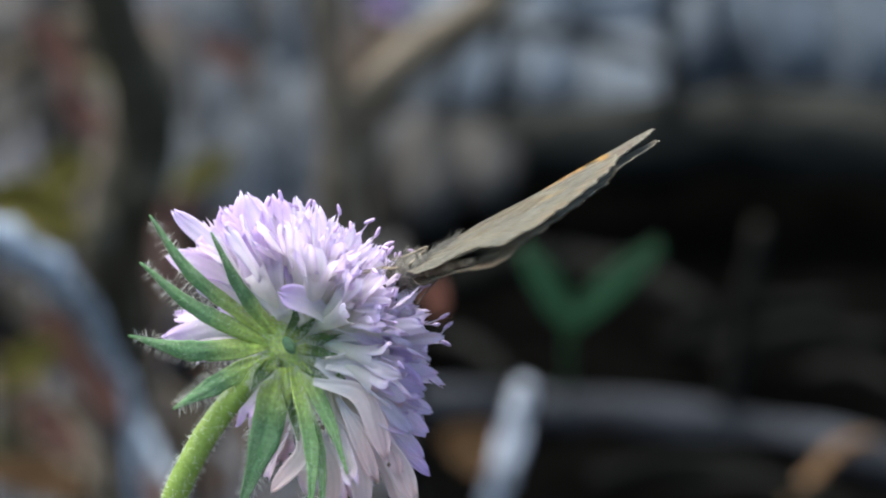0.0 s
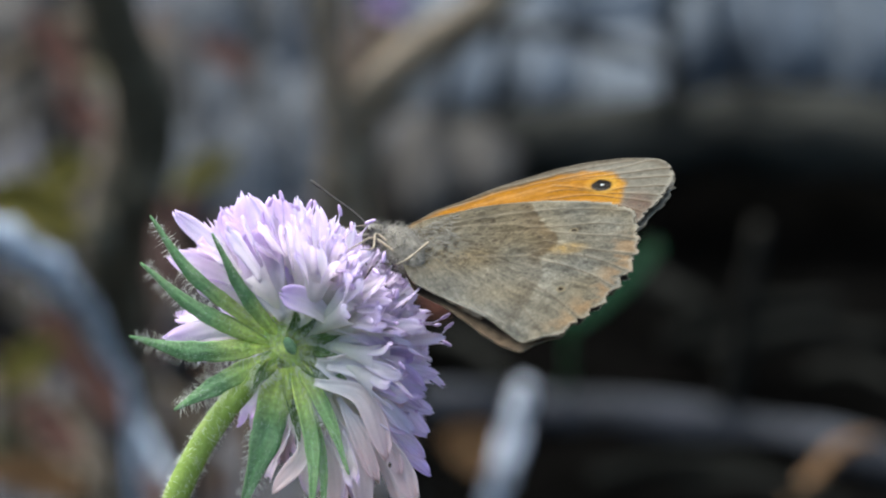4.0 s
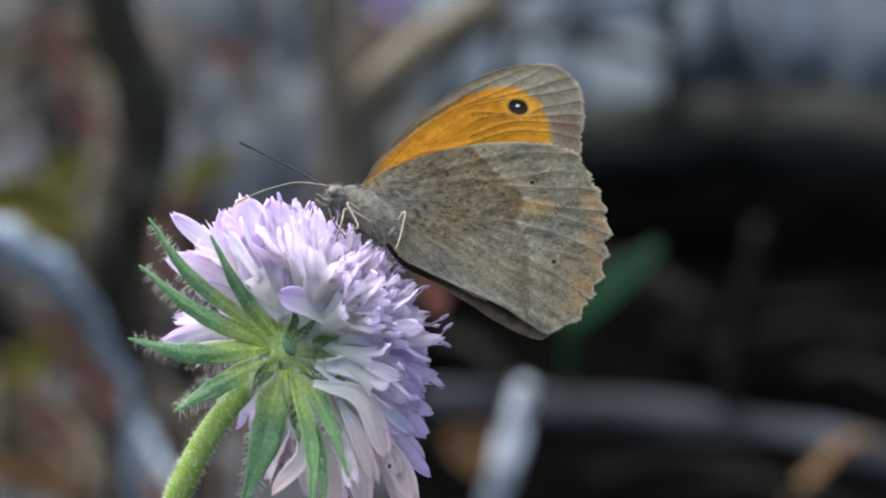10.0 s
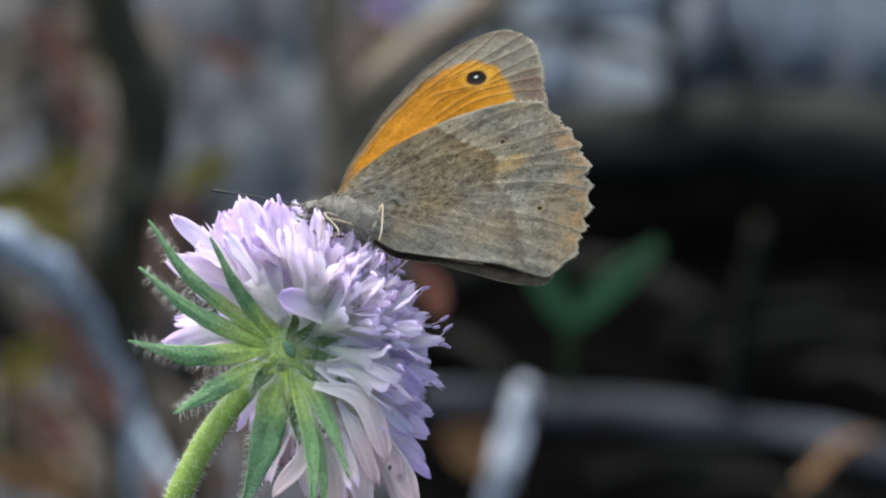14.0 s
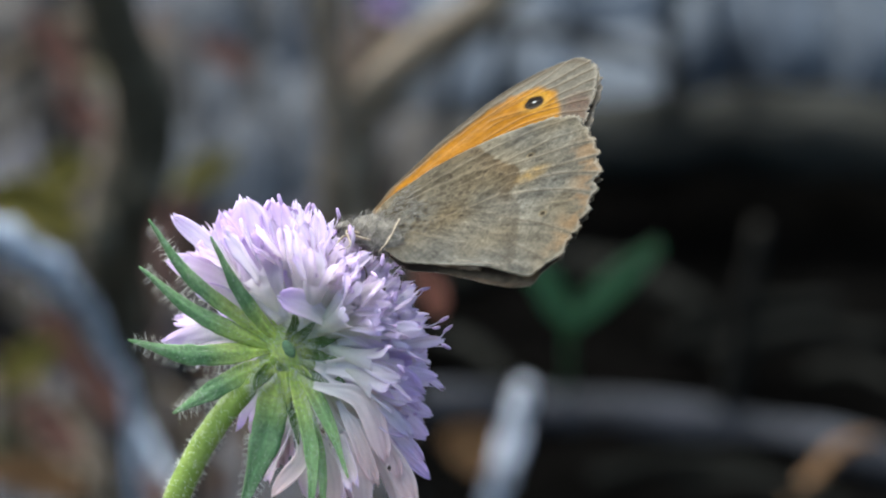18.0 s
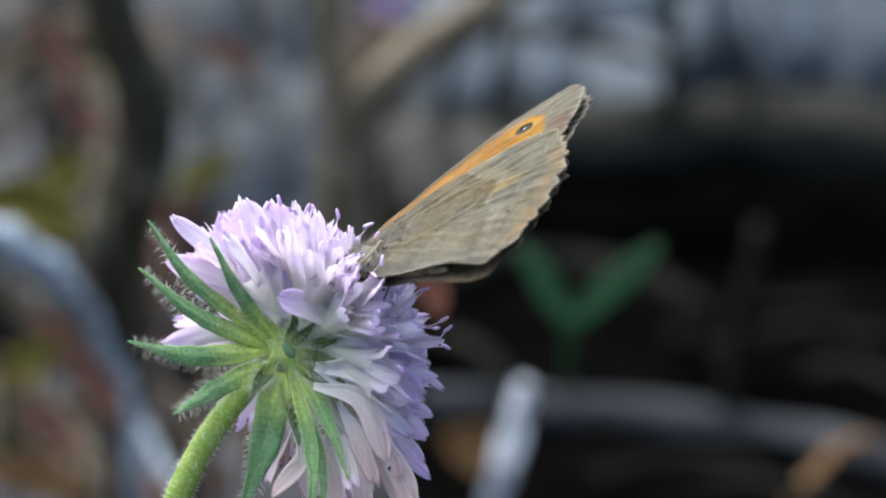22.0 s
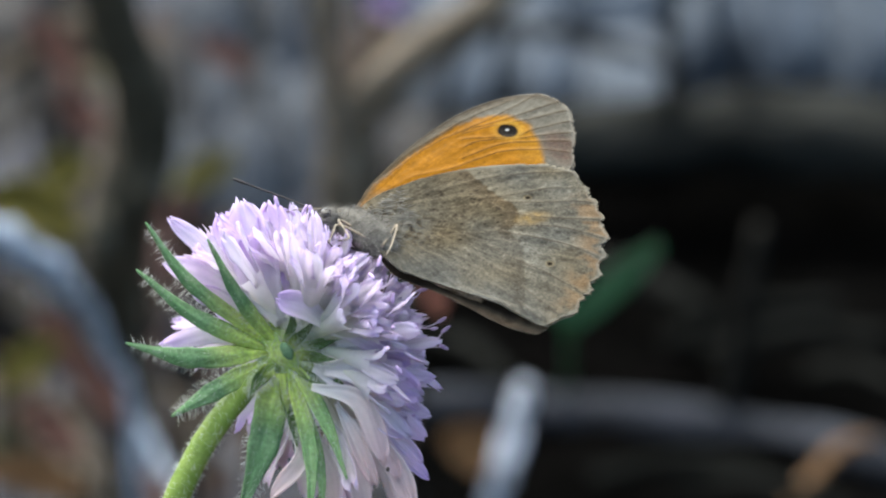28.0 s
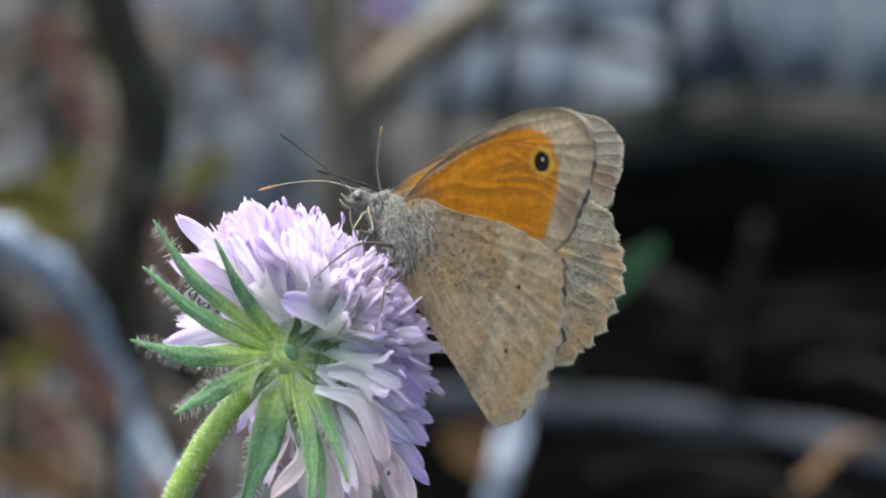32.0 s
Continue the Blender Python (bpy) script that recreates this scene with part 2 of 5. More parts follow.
def rod(name, pts, radii, mat, label, category, n=12, rough=0.25, steps=28, seed=1, group=""):
    """A stem, twig or log as one thing whose origin is its lower end."""
    line = curve(pts, steps)
    base = line[0].copy()
    rad = np.interp(np.linspace(0, 1, steps + 1), np.linspace(0, 1, len(radii)), radii)
    v, f = tube_data(line - base, rad, n, True, rough, seed)
    ob = new(name, make_mesh(name, v, f, mat))
    ob.location = base
    return tagged(ob, label, category, group)


def on(a, b, c):
    return np.array(P(a, b, c))


def mms(steps, c):
    """A width of so many steps seen c mm behind, in metres."""
    return steps * STEP * (1 + c * MM / DIST)


build_ground()

# standing stems
def below(a, b, c):
    """The foot of a stem, sunk a little into the ground under that place."""
    p = on(a, b, c)
    p[2] = -0.01
    return p


woody = rod("woody_stem", [below(205, 700, 560), on(205, 640, 540), on(205, 480, 520), on(222, 370, 500), on(256, 270, 490), on(252, 170, 480), on(215, 60, 470), on(180, -40, 460), on(150, -200, 440)],
    [mms(56, 500), mms(58, 500), mms(58, 500), mms(54, 480), mms(50, 460), mms(46, 440)], M_STEMBARK,
    "dark bent woody stem with rough olive-grey bark", "stem", seed=3)
for kp, kr, ks in (((286, 232), 30, 2), ((180, 60), 26, 4), ((180, 420), 34, 6), ((268, 330), 26, 8)):
    v, f = ball_data(on(*kp, 488) - np.array(woody.location), (mms(kr, 488), mms(kr, 488), mms(kr * 1.6, 488)), 14, 10, 0.35, ks)
    part("knot", make_mesh("knot", v, f, M_STEMBARK), woody)
forked = rod("forked_branch", [below(640, 640, 600), on(622, 500, 590), on(612, 400, 580), on(606, 310, 570), on(630, 215, 560), on(684, 140, 550), on(762, 78, 540), on(858, 8, 530), on(960, -80, 520)],
             [mms(46, 580), mms(46, 570), mms(46, 560), mms(42, 550), mms(36, 540), mms(30, 530)], M_PALEBARK,
             "brown forked branch with smooth pale bark", "branch", seed=5)
fork_line = curve([on(612, 330, 562), on(594, 220, 556), on(578, 100, 550), on(566, -60, 540)], 16)
fb = fork_line - np.array(forked.location)
v, f = tube_data(fb, np.linspace(mms(34, 560), mms(24, 560), 17), 10, True, 0.2, 8)
part("side_branch", make_mesh("side_branch", v, f, M_PALEBARK), forked)

bleached = rod("bleached_branch", [below(238, 760, 480), on(235, 740, 478), on(200, 650, 470), on(165, 575, 460), on(125, 520, 450), on(70, 465, 440), on(-20, 420, 430), on(-140, 372, 420)],
               [mms(9, 450), mms(12, 450), mms(19, 450), mms(29, 440), mms(32, 430), mms(34, 430)], M_PALEWOOD,
               "bleached blue-white dead branch arching to the ground", "branch", seed=7, rough=0.5, steps=40)
rod("bleached_twig", [np.array(G(350, 990, -0.004)), on(312, 880, 500), on(275, 800, 505), on(240, 735, 510), on(222, 690, 512)],
    [mms(11, 500), mms(12, 500), mms(12, 500), mms(8, 500)], M_PALEWOOD, "pale bleached twig lying aslant", "twig", seed=8, rough=0.45)


def knot(thing, place, r, mat, seed, name="knot"):
    """A lump grown on a branch."""
    v, f = ball_data(np.array(place) - np.array(thing.location), (r, r * 0.8, r * 1.3), 14, 10, 0.35, seed)
    part(name, make_mesh(name, v, f, mat), thing)


knot(bleached, on(96, 478, 440), mms(27, 440), M_PALEWOOD, 3)
knot(bleached, on(20, 425, 434), mms(26, 434), M_PALEWOOD, 5)
rod("grey_log", [on(560, 712, 640), on(780, 718, 635), on(980, 728, 630), on(1180, 746, 625), on(1400, 786, 620), on(1580, 820, 610), on(1800, 870, 600)],
    [mms(36, 620), mms(40, 620), mms(42, 620), mms(42, 620), mms(38, 620)], M_GREYWOOD,
    "grey weathered dead log lying on the soil", "log", n=18, seed=9, rough=0.3)
stub = rod("white_stub", [below(850, 980, 520), on(872, 900, 520), on(888, 820, 520), on(914, 740, 520), on(930, 684, 520)],
    [mms(14, 520), mms(15, 520), mms(16, 520), mms(18, 520), mms(15, 520)], M_STUB,
    "broken bleached white twig stub standing upright", "twig", seed=11, rough=0.6, steps=40, n=16)
knot(stub, on(934, 694, 516), mms(14, 516), M_STUB, 2, "broken_end")
for k, (p0, p1) in enumerate((((858, 900), (878, 800)), ((896, 860), (930, 740)), ((908, 760), (922, 672)))):
    line = curve([on(*p0, 512), on((p0[0] + p1[0]) / 2 + 4, (p0[1] + p1[1]) / 2, 510), on(*p1, 512)], 12) - np.array(stub.location)
    v, f = tube_data(line, np.linspace(mms(12, 512), mms(5, 512), 13), 8, True, 0.5, 40 + k)
    part("splinter", make_mesh("splinter", v, f, M_STUB), stub)
rod("tan_twig", [np.array(G(1375, 940, -0.004)), on(1408, 884, 570), on(1446, 836, 575), on(1490, 792, 580), on(1545, 778, 585)],
    [mms(13, 560), mms(14, 560), mms(14, 560), mms(10, 560)], M_TAN, "tan-brown bent dry twig", "twig", seed=13)
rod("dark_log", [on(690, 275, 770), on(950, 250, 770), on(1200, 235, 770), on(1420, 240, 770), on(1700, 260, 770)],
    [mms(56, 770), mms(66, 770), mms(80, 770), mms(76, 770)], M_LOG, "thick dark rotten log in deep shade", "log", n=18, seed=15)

# a dark branch slung across the foot of the bank
rod("dark_branch", [np.array(G(742, 330, -0.004)), on(800, 120, 700), on(872, 52, 690), on(980, 58, 690), on(1080, 84, 690), on(1190, 118, 690)],
    [mms(7, 700), mms(9, 700), mms(12, 700), mms(15, 700), mms(15, 700), mms(9, 700)], M_DARKBARK, "dark bare branch slung in front of the stones", "branch", seed=17, rough=0.3, steps=40)


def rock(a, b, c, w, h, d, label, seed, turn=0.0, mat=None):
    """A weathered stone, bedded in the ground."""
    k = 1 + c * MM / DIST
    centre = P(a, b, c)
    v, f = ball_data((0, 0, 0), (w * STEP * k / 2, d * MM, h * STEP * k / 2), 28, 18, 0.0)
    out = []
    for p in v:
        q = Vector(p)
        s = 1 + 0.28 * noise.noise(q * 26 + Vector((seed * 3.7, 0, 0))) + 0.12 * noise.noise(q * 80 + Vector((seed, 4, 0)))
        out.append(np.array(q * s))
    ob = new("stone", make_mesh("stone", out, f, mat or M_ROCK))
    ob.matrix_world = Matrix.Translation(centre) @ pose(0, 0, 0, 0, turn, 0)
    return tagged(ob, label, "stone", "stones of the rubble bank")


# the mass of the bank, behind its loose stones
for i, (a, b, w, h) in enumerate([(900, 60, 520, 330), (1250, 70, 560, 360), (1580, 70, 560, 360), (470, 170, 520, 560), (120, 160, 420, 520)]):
    rock(a, b, 900, w, h, 26, "large blue-grey block of stone bedded in the bank" if a > 320 else "large earth-stained block of stone bedded in the bank", i + 40, 0, M_BLOCK if a > 640 else M_DIMROCK if a > 320 else M_BROWNROCK)

for i, (a, b, w, h, lean) in enumerate([
        (825, 130, 190, 280, 5), (965, 130, 150, 280, -8), (1085, 10, 260, 230, 12), (1110, 160, 210, 190, 0),
        (1245, 50, 170, 330, 4), (1400, 50, 250, 330, -6), (1550, 70, 220, 330, 5), (930, -10, 220, 170, 10),
        (780, 0, 160, 170, 0), (1330, -40, 200, 250, 0), (500, 110, 110, 340, 3), (400, 130, 150, 400, -4),
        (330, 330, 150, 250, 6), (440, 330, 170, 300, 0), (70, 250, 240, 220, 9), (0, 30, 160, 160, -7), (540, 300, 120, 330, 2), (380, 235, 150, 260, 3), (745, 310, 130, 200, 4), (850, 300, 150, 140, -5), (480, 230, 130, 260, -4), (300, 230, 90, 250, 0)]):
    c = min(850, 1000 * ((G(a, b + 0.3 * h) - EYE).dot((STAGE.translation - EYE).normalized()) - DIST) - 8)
    rock(a, b, c, w, h, 22, "upright blue-grey stone with worn rounded edges" if a > 320 and (b < 290 or a < 640) else "earth-stained grey stone with worn rounded edges", i + 1, lean, M_BROWNROCK if a < 320 or b > 290 and a > 640 else M_ROCK if a > 640 else M_DIMROCK)


def leaf(name, a, b, c, length, width, turn, mat, label, category="leaf", lift=25.0, cup=0.25, seed=1, face=0.0):
    """A broad leaf hung on its short stalk; turn: degrees from level, seen from the front."""
    L = mms(length, c)
    W = mms(width, c) / 2
    n = 14
    sp = [np.array((L * (s / (n - 1) - 0.5), 0.06 * L * math.sin(3.0 * s / (n - 1)), 0.1 * L * math.sin(math.pi * s / (n - 1)))) for s in range(n)]
    v, f = blade_data(sp, lambda s: W * (math.sin(math.pi * min(1, 0.04 + 0.94 * s)) ** 0.8) + 0.0002, np.array((0, -1.0, 0)), cup, 0.25, 0.0003, 7, seed, 0.15)
    ob = new(name, make_mesh(name, v, f, mat))
    ob.matrix_basis = Matrix.Translation(P(a, b, c)) @ pose(0, 0, 0, -lift, face, 0) @ pose(0, 0, 0, 0, -turn, 0)
    bpy.context.view_layer.update()
    rib = np.array(sp) + np.array((0, -0.0006, 0))
    v, f = tube_data(rib, np.linspace(0.0009, 0.0003, n), 6)
    part("midrib", make_mesh("midrib", v, f, mat), ob)
    # its stalk, down to the soil
    inv = ob.matrix_world.inverted()
    foot = ob.matrix_world @ Vector(sp[0])
    pts = [inv @ foot, inv @ Vector((foot.x + 0.002, foot.y + 0.004, foot.z * 0.5)), inv @ Vector((foot.x, foot.y + 0.01, -0.008))]
    v, f = tube_data(curve(pts, 10), 0.0007, 6)
    part("stalk", make_mesh("stalk", v, f, M_DARKBARK), ob)
    return tagged(ob, label, category)


# seedling with two narrow leaves spread like a V
seedling = new("seedling")
seedling.location = G(1005, 700)
sb = np.array(seedling.location)
v, f = tube_data(curve([sb * 0, on(1006, 640, 470) - sb, on(1008, 575, 440) - sb], 10), mms(8, 440), 8)
part("stalk", make_mesh("stalk", v, f, M_LEAFGREEN), seedling)
for tip_pt, bow in (((922, 436), (968, 506)), ((1168, 432), (1088, 502))):
    line = curve([on(1008, 580, 440) - sb, on(*bow, 438) - sb, on(*tip_pt, 436) - sb], 14)
    v, f = blade_data(line, lambda s: mms(25, 440) * (math.sin(math.pi * (0.08 + 0.88 * s)) ** 0.7), np.array((0, -1.0, 0.3)), 0.2, 0.1, 0.0004, 7, 2)
    part("leaf", make_mesh("leaf", v, f, M_LEAFGREEN), seedling)
tagged(seedling, "small seedling with two narrow green leaves", "seedling")

for nm, a, b, c, L, W, tu, mt, lb in [
        ("yellow_leaf", 55, 385, 500, 190, 95, -25, M_YELLOW, "yellowing olive leaf on the undergrowth"),
        ("yellow_leaf", 365, 315, 560, 130, 50, 30, M_YELLOW, "yellowing olive leaf on the undergrowth"),
        ("yellow_leaf", 120, 310, 600, 90, 70, 10, M_YELLOW, "small yellowing leaf among stones"),
        ("yellow_leaf", 55, 650, 480, 130, 60, 40, M_YELLOW, "olive yellow leaf in the litter"),
        ("rust_leaf", 160, 690, 500, 170, 60, -55, M_RUST, "rust-brown dry curled leaf"),
        ("rust_leaf", 85, 770, 480, 140, 60, -40, M_RUST, "rust-brown dry curled leaf"),
        ("rust_leaf", 392, 105, 640, 110, 46, -30, M_RUST, "rust-brown dry leaf among stones"),
        ("rust_leaf", 92, 95, 600, 150, 56, -55, M_RUST, "reddish dry leaf among stones"),
        ("rust_leaf", 300, 385, 600, 110, 45, 20, M_RUST, "rust-brown dry leaf among stones"),
        ("rust_leaf", 130, 640, 540, 200, 70, -50, M_RUST, "rust-brown dry curled leaf"),
        ("rust_leaf", 138, 205, 600, 120, 50, -50, M_RUST, "reddish dry leaf among stones"),
        ("rust_leaf", 60, 860, 430, 190, 60, -15, M_TAN, "tan dry leaf on the soil"),
        ("rust_leaf", 840, 810, 560, 130, 80, -30, M_TAN, "tan dry leaf on the soil"),
        ("salmon_leaf", 756, 518, 270, 100, 46, -65, M_SALMON, "salmon-pink withered leaf behind the flower"),
        ("far_flower_petal", 690, 10, 600, 80, 60, 10, M_LILACFAR, "pale lilac petals of another flower")]:
    leaf(nm, a, b, c, L, W, tu, mt, lb, seed=a % 13)

# thin dead stalks
def b_far(p):
    return p[1] < 480


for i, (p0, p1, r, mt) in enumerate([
        ((1288, 720), (1344, 400), 36, M_DARKBARK), ((1180, 610), (1480, 540), 44, M_SHADEWOOD), ((790, 500), (1010, 470), 60, M_SHADEWOOD), ((1000, 470), (1260, 560), 60, M_SHADEWOOD),
        ((1250, 625), (1570, 600), 44, M_SHADEWOOD), ((1430, 660), (1600, 690), 30, M_SHADEWOOD), ((1050, 850), (1350, 830), 34, M_SHADEWOOD), ((1200, 860), (1500, 900), 30, M_SHADEWOOD),
        ((780, 600), (900, 680), 34, M_SHADEWOOD), ((1000, 130), (1150, 90), 26, M_LOG),
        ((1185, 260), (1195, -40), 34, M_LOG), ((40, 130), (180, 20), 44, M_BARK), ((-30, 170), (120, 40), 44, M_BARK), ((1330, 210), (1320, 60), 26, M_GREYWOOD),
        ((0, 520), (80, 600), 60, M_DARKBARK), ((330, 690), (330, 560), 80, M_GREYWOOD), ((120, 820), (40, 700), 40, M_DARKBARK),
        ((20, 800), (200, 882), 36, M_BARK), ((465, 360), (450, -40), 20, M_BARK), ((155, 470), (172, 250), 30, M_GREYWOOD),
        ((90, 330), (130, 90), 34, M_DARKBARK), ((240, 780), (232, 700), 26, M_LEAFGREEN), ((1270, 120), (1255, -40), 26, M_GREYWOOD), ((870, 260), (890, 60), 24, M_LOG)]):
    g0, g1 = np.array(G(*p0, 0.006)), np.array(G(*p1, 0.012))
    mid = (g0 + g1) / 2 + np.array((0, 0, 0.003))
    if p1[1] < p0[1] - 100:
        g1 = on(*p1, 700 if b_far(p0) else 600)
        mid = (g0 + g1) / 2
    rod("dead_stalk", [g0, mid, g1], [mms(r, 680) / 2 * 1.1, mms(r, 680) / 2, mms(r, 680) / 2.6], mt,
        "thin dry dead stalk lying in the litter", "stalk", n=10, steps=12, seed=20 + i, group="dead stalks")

rt = random.Random(9)
for i in range(25):
    if i < 18:      # tangle low down, leaning along the bleached branch
        a0, b0 = rt.uniform(-40, 330), rt.uniform(560, 900)
        dx, dy = rt.uniform(40, 150), rt.uniform(60, 190)
        q0, q1 = on(a0 + dx, b0 + dy, rt.uniform(480, 560)), on(a0, b0, rt.uniform(480, 560))
    else:           # upright dry stems higher up
        a0, b0 = rt.uniform(0, 420), rt.uniform(300, 460)
        q0, q1 = on(a0, b0, rt.uniform(680, 760)), on(a0 + rt.uniform(-60, 60), b0 - rt.uniform(250, 480), rt.uniform(640, 720))
    foot = q0.copy()
    foot[2] = -0.006
    w = rt.uniform(7, 17)
    rod("dry_twig", [foot, q0, (q0 + q1) / 2 + np.array((rt.uniform(-0.004, 0.004), 0, 0.002)), q1], [mms(w, 600) / 2] * 3 + [mms(w, 600) / 4],
        rt.choice((M_BARK, M_GREYWOOD, M_DARKBARK, M_RUST, M_BARK, M_TAN)), "thin dry twig in the undergrowth", "twig", n=8, steps=12, seed=60 + i, group="dry twigs")


def build_litter():
    """Dry leaf scraps, crumbs and needles strewn over the soil."""
    rnd = random.Random(4)
    verts, faces, cols = [], [], []
    tones = [(0.1, 0.1, 0.115), (0.12, 0.12, 0.14), (0.07, 0.05, 0.035), (0.1, 0.07, 0.05), (0.035, 0.03, 0.027), (0.1, 0.09, 0.09), (0.11, 0.055, 0.045), (0.07, 0.065, 0.03), (0.11, 0.11, 0.125)]
    for i in range(1700):
        a, b = rnd.uniform(-250, 1820), rnd.uniform(-160, 1050)
        if a > 680:      # the soil lies bare there
            continue
        p = np.array(G(a, b, rnd.uniform(0.0, 0.012)))
        L, W = rnd.uniform(0.006, 0.022), rnd.uniform(0.002, 0.008)
        ang, tip = rnd.uniform(0, 2 * math.pi), rnd.uniform(-0.5, 0.9)
        d = np.array((math.cos(ang), math.sin(ang), 0.3 * tip))
        sp = [p + d * L * (s / 5 - 0.5) + np.array((0, 0, 0.25 * L * math.sin(math.pi * s / 5))) for s in range(6)]
        v, f = blade_data(sp, lambda s: W * (math.sin(math.pi * (0.1 + 0.8 * s))), np.array((0.3 * tip, -0.4, 1.0)), 0.3, 0.3, 0.0003, 4, i)
        k = len(verts)
        verts += v
        faces += [tuple(x + k for x in q) for q in f]
        c = np.array(rnd.choice(tones)) * rnd.uniform(0.7, 1.3)
        cols += [c] * len(v)
    ob = new("leaf_litter", make_mesh("leaf_litter", verts, faces, M_LITTER, np.array(cols)))
    tagged(ob, "dry brown and grey leaf litter strewn over soil", "litter", kind="stuff")


build_litter()


# ---- the scabious flower ----
FLOWER_AT = Vector(((500 - 784) * STEP, 0, (441 - 620) * STEP))     # back of the head, on the stage
FLOWER_REST = STAGE @ Matrix.Translation(FLOWER_AT)
flower = new("scabious_flower")
flower.matrix_world = FLOWER_REST
tagged(flower, "pale lilac scabious flower head on a hairy green stem", "flower")


def FL(a, b, c=0.0):
    """A place in the flower's own space, from steps across and down and mm behind."""
    return np.array(((a - 500) * STEP, c * MM, (620 - b) * STEP))


AXIS = np.array((0.76, 0.42, 0.5))
AXIS /= np.linalg.norm(AXIS)
R1 = np.cross(AXIS, (0, 1.0, 0))
R1 /= np.linalg.norm(R1)
R2 = np.cross(AXIS, R1)
CENTRE = FL(520, 607, 0) + AXIS * 1.2 * MM


def hairs_data(points, normals, length, thick, rnd, bend=0.35):
    """Fine tapering hairs, each a thin three-sided spike."""
    verts, faces = [], []
    for p, n in zip(points, normals):
        n = n + np.array([rnd.gauss(0, bend) for _ in range(3)])
        n /= np.linalg.norm(n) + 1e-9
        L = length * rnd.uniform(0.5, 1.25)
        a = np.cross(n, (0.3, 0.5, 0.8))
        a /= np.linalg.norm(a) + 1e-9
        b = np.cross(n, a)
        sag = np.array((0, 0, -0.12 * L))
        k = len(verts)
        for s, w in ((0, 1.0), (0.55, 0.7)):
            c = p + n * L * s + sag * s * s
            for j in range(3):
                an = 2.094 * j
                verts.append(c + thick * w * (math.cos(an) * a + math.sin(an) * b))
        verts.append(p + n * L + sag)
        for j in range(3):
            j2 = (j + 1) % 3
            faces += [(k + j, k + j2, k + 3 + j2, k + 3 + j), (k + 3 + j, k + 3 + j2, k + 6)]
    return verts, faces


# stem
stem_line = curve([FL(487, 628, 0.2), FL(455, 660, -0.4), FL(405, 715, -0.8), FL(362, 775, -1.0), FL(330, 835, -1.0), FL(306, 890, -0.8), FL(280, 990, 0), FL(255, 1200, 4),
                   FL(240, 1900, 25), FL(235, 3000, 62), FL(235, 5190, 136)], 90)
stem_r = np.interp(np.linspace(0, 1, 91), [0, 0.05, 0.12, 0.3, 0.5, 1], [1.25 * MM, 1.1 * MM, 1.05 * MM, 1.1 * MM, 1.15 * MM, 1.5 * MM])
v, f = tube_data(stem_line, stem_r, 16, True, 0.05, 2)
stem = part("stem", make_mesh("stem", v, f, M_STEM), flower, "arching yellow-green hairy stem")
rnd = random.Random(11)
hp, hn = [], []
for i in range(1300):
    x = rnd.uniform(0, 52)
    k = int(x)
    p = stem_line[k] * (1 - (x - k)) + stem_line[k + 1] * (x - k)
    t = stem_line[k + 1] - stem_line[k]
    q = np.array([rnd.gauss(0, 1) for _ in range(3)])
    q -= t * (q @ t) / (t @ t)
    q /= np.linalg.norm(q)
    hp.append(p + q * stem_r[k] * 0.97)
    hn.append(q)
v, f = hairs_data(hp, hn, 0.55 * MM, 0.013 * MM, rnd)
part("stem_hairs", make_mesh("stem_hairs", v, f, M_HAIR), stem, "short pale hairs")

# swollen back of the head
v, f = ball_data(FL(502, 614, 0.3), (1.6 * MM, 1.7 * MM, 2.9 * MM), 36, 24, 0.3, 3, Euler((0, radians(-38), 0)).to_matrix())
part("receptacle", make_mesh("receptacle", v, f, M_GREEN, np.tile(np.array((2.3, 1.95, 1.25)), (len(v), 1))), flower, "pale yellow-green swollen base of the head")
v, f = ball_data(FL(513, 611, -1.9), (0.5 * MM, 0.35 * MM, 0.85 * MM), 16, 12, 0.2, 5, Euler((0.2, -0.5, 0)).to_matrix())
rnd = random.Random(3)
hp, hn = [], []
for k in range(420):
    d = np.array([rnd.gauss(0, 1), -abs(rnd.gauss(0, 1)), rnd.gauss(0, 1)])
    d /= np.linalg.norm(d)
    hp.append(FL(500, 612, 0.2) + d * 1.85 * MM)
    hn.append(d)
hv, hf = hairs_data(hp, hn, 0.8 * MM, 0.0095 * MM, rnd, 0.3)
part("hairs", make_mesh("hairs", hv, hf, M_HAIR), flower, "fine white hairs")
part("scale", make_mesh("scale", v, f, M_GREEN, np.tile(np.array((0.95, 1.05, 1.15)), (len(v), 1))), flower, "grey-green scale")

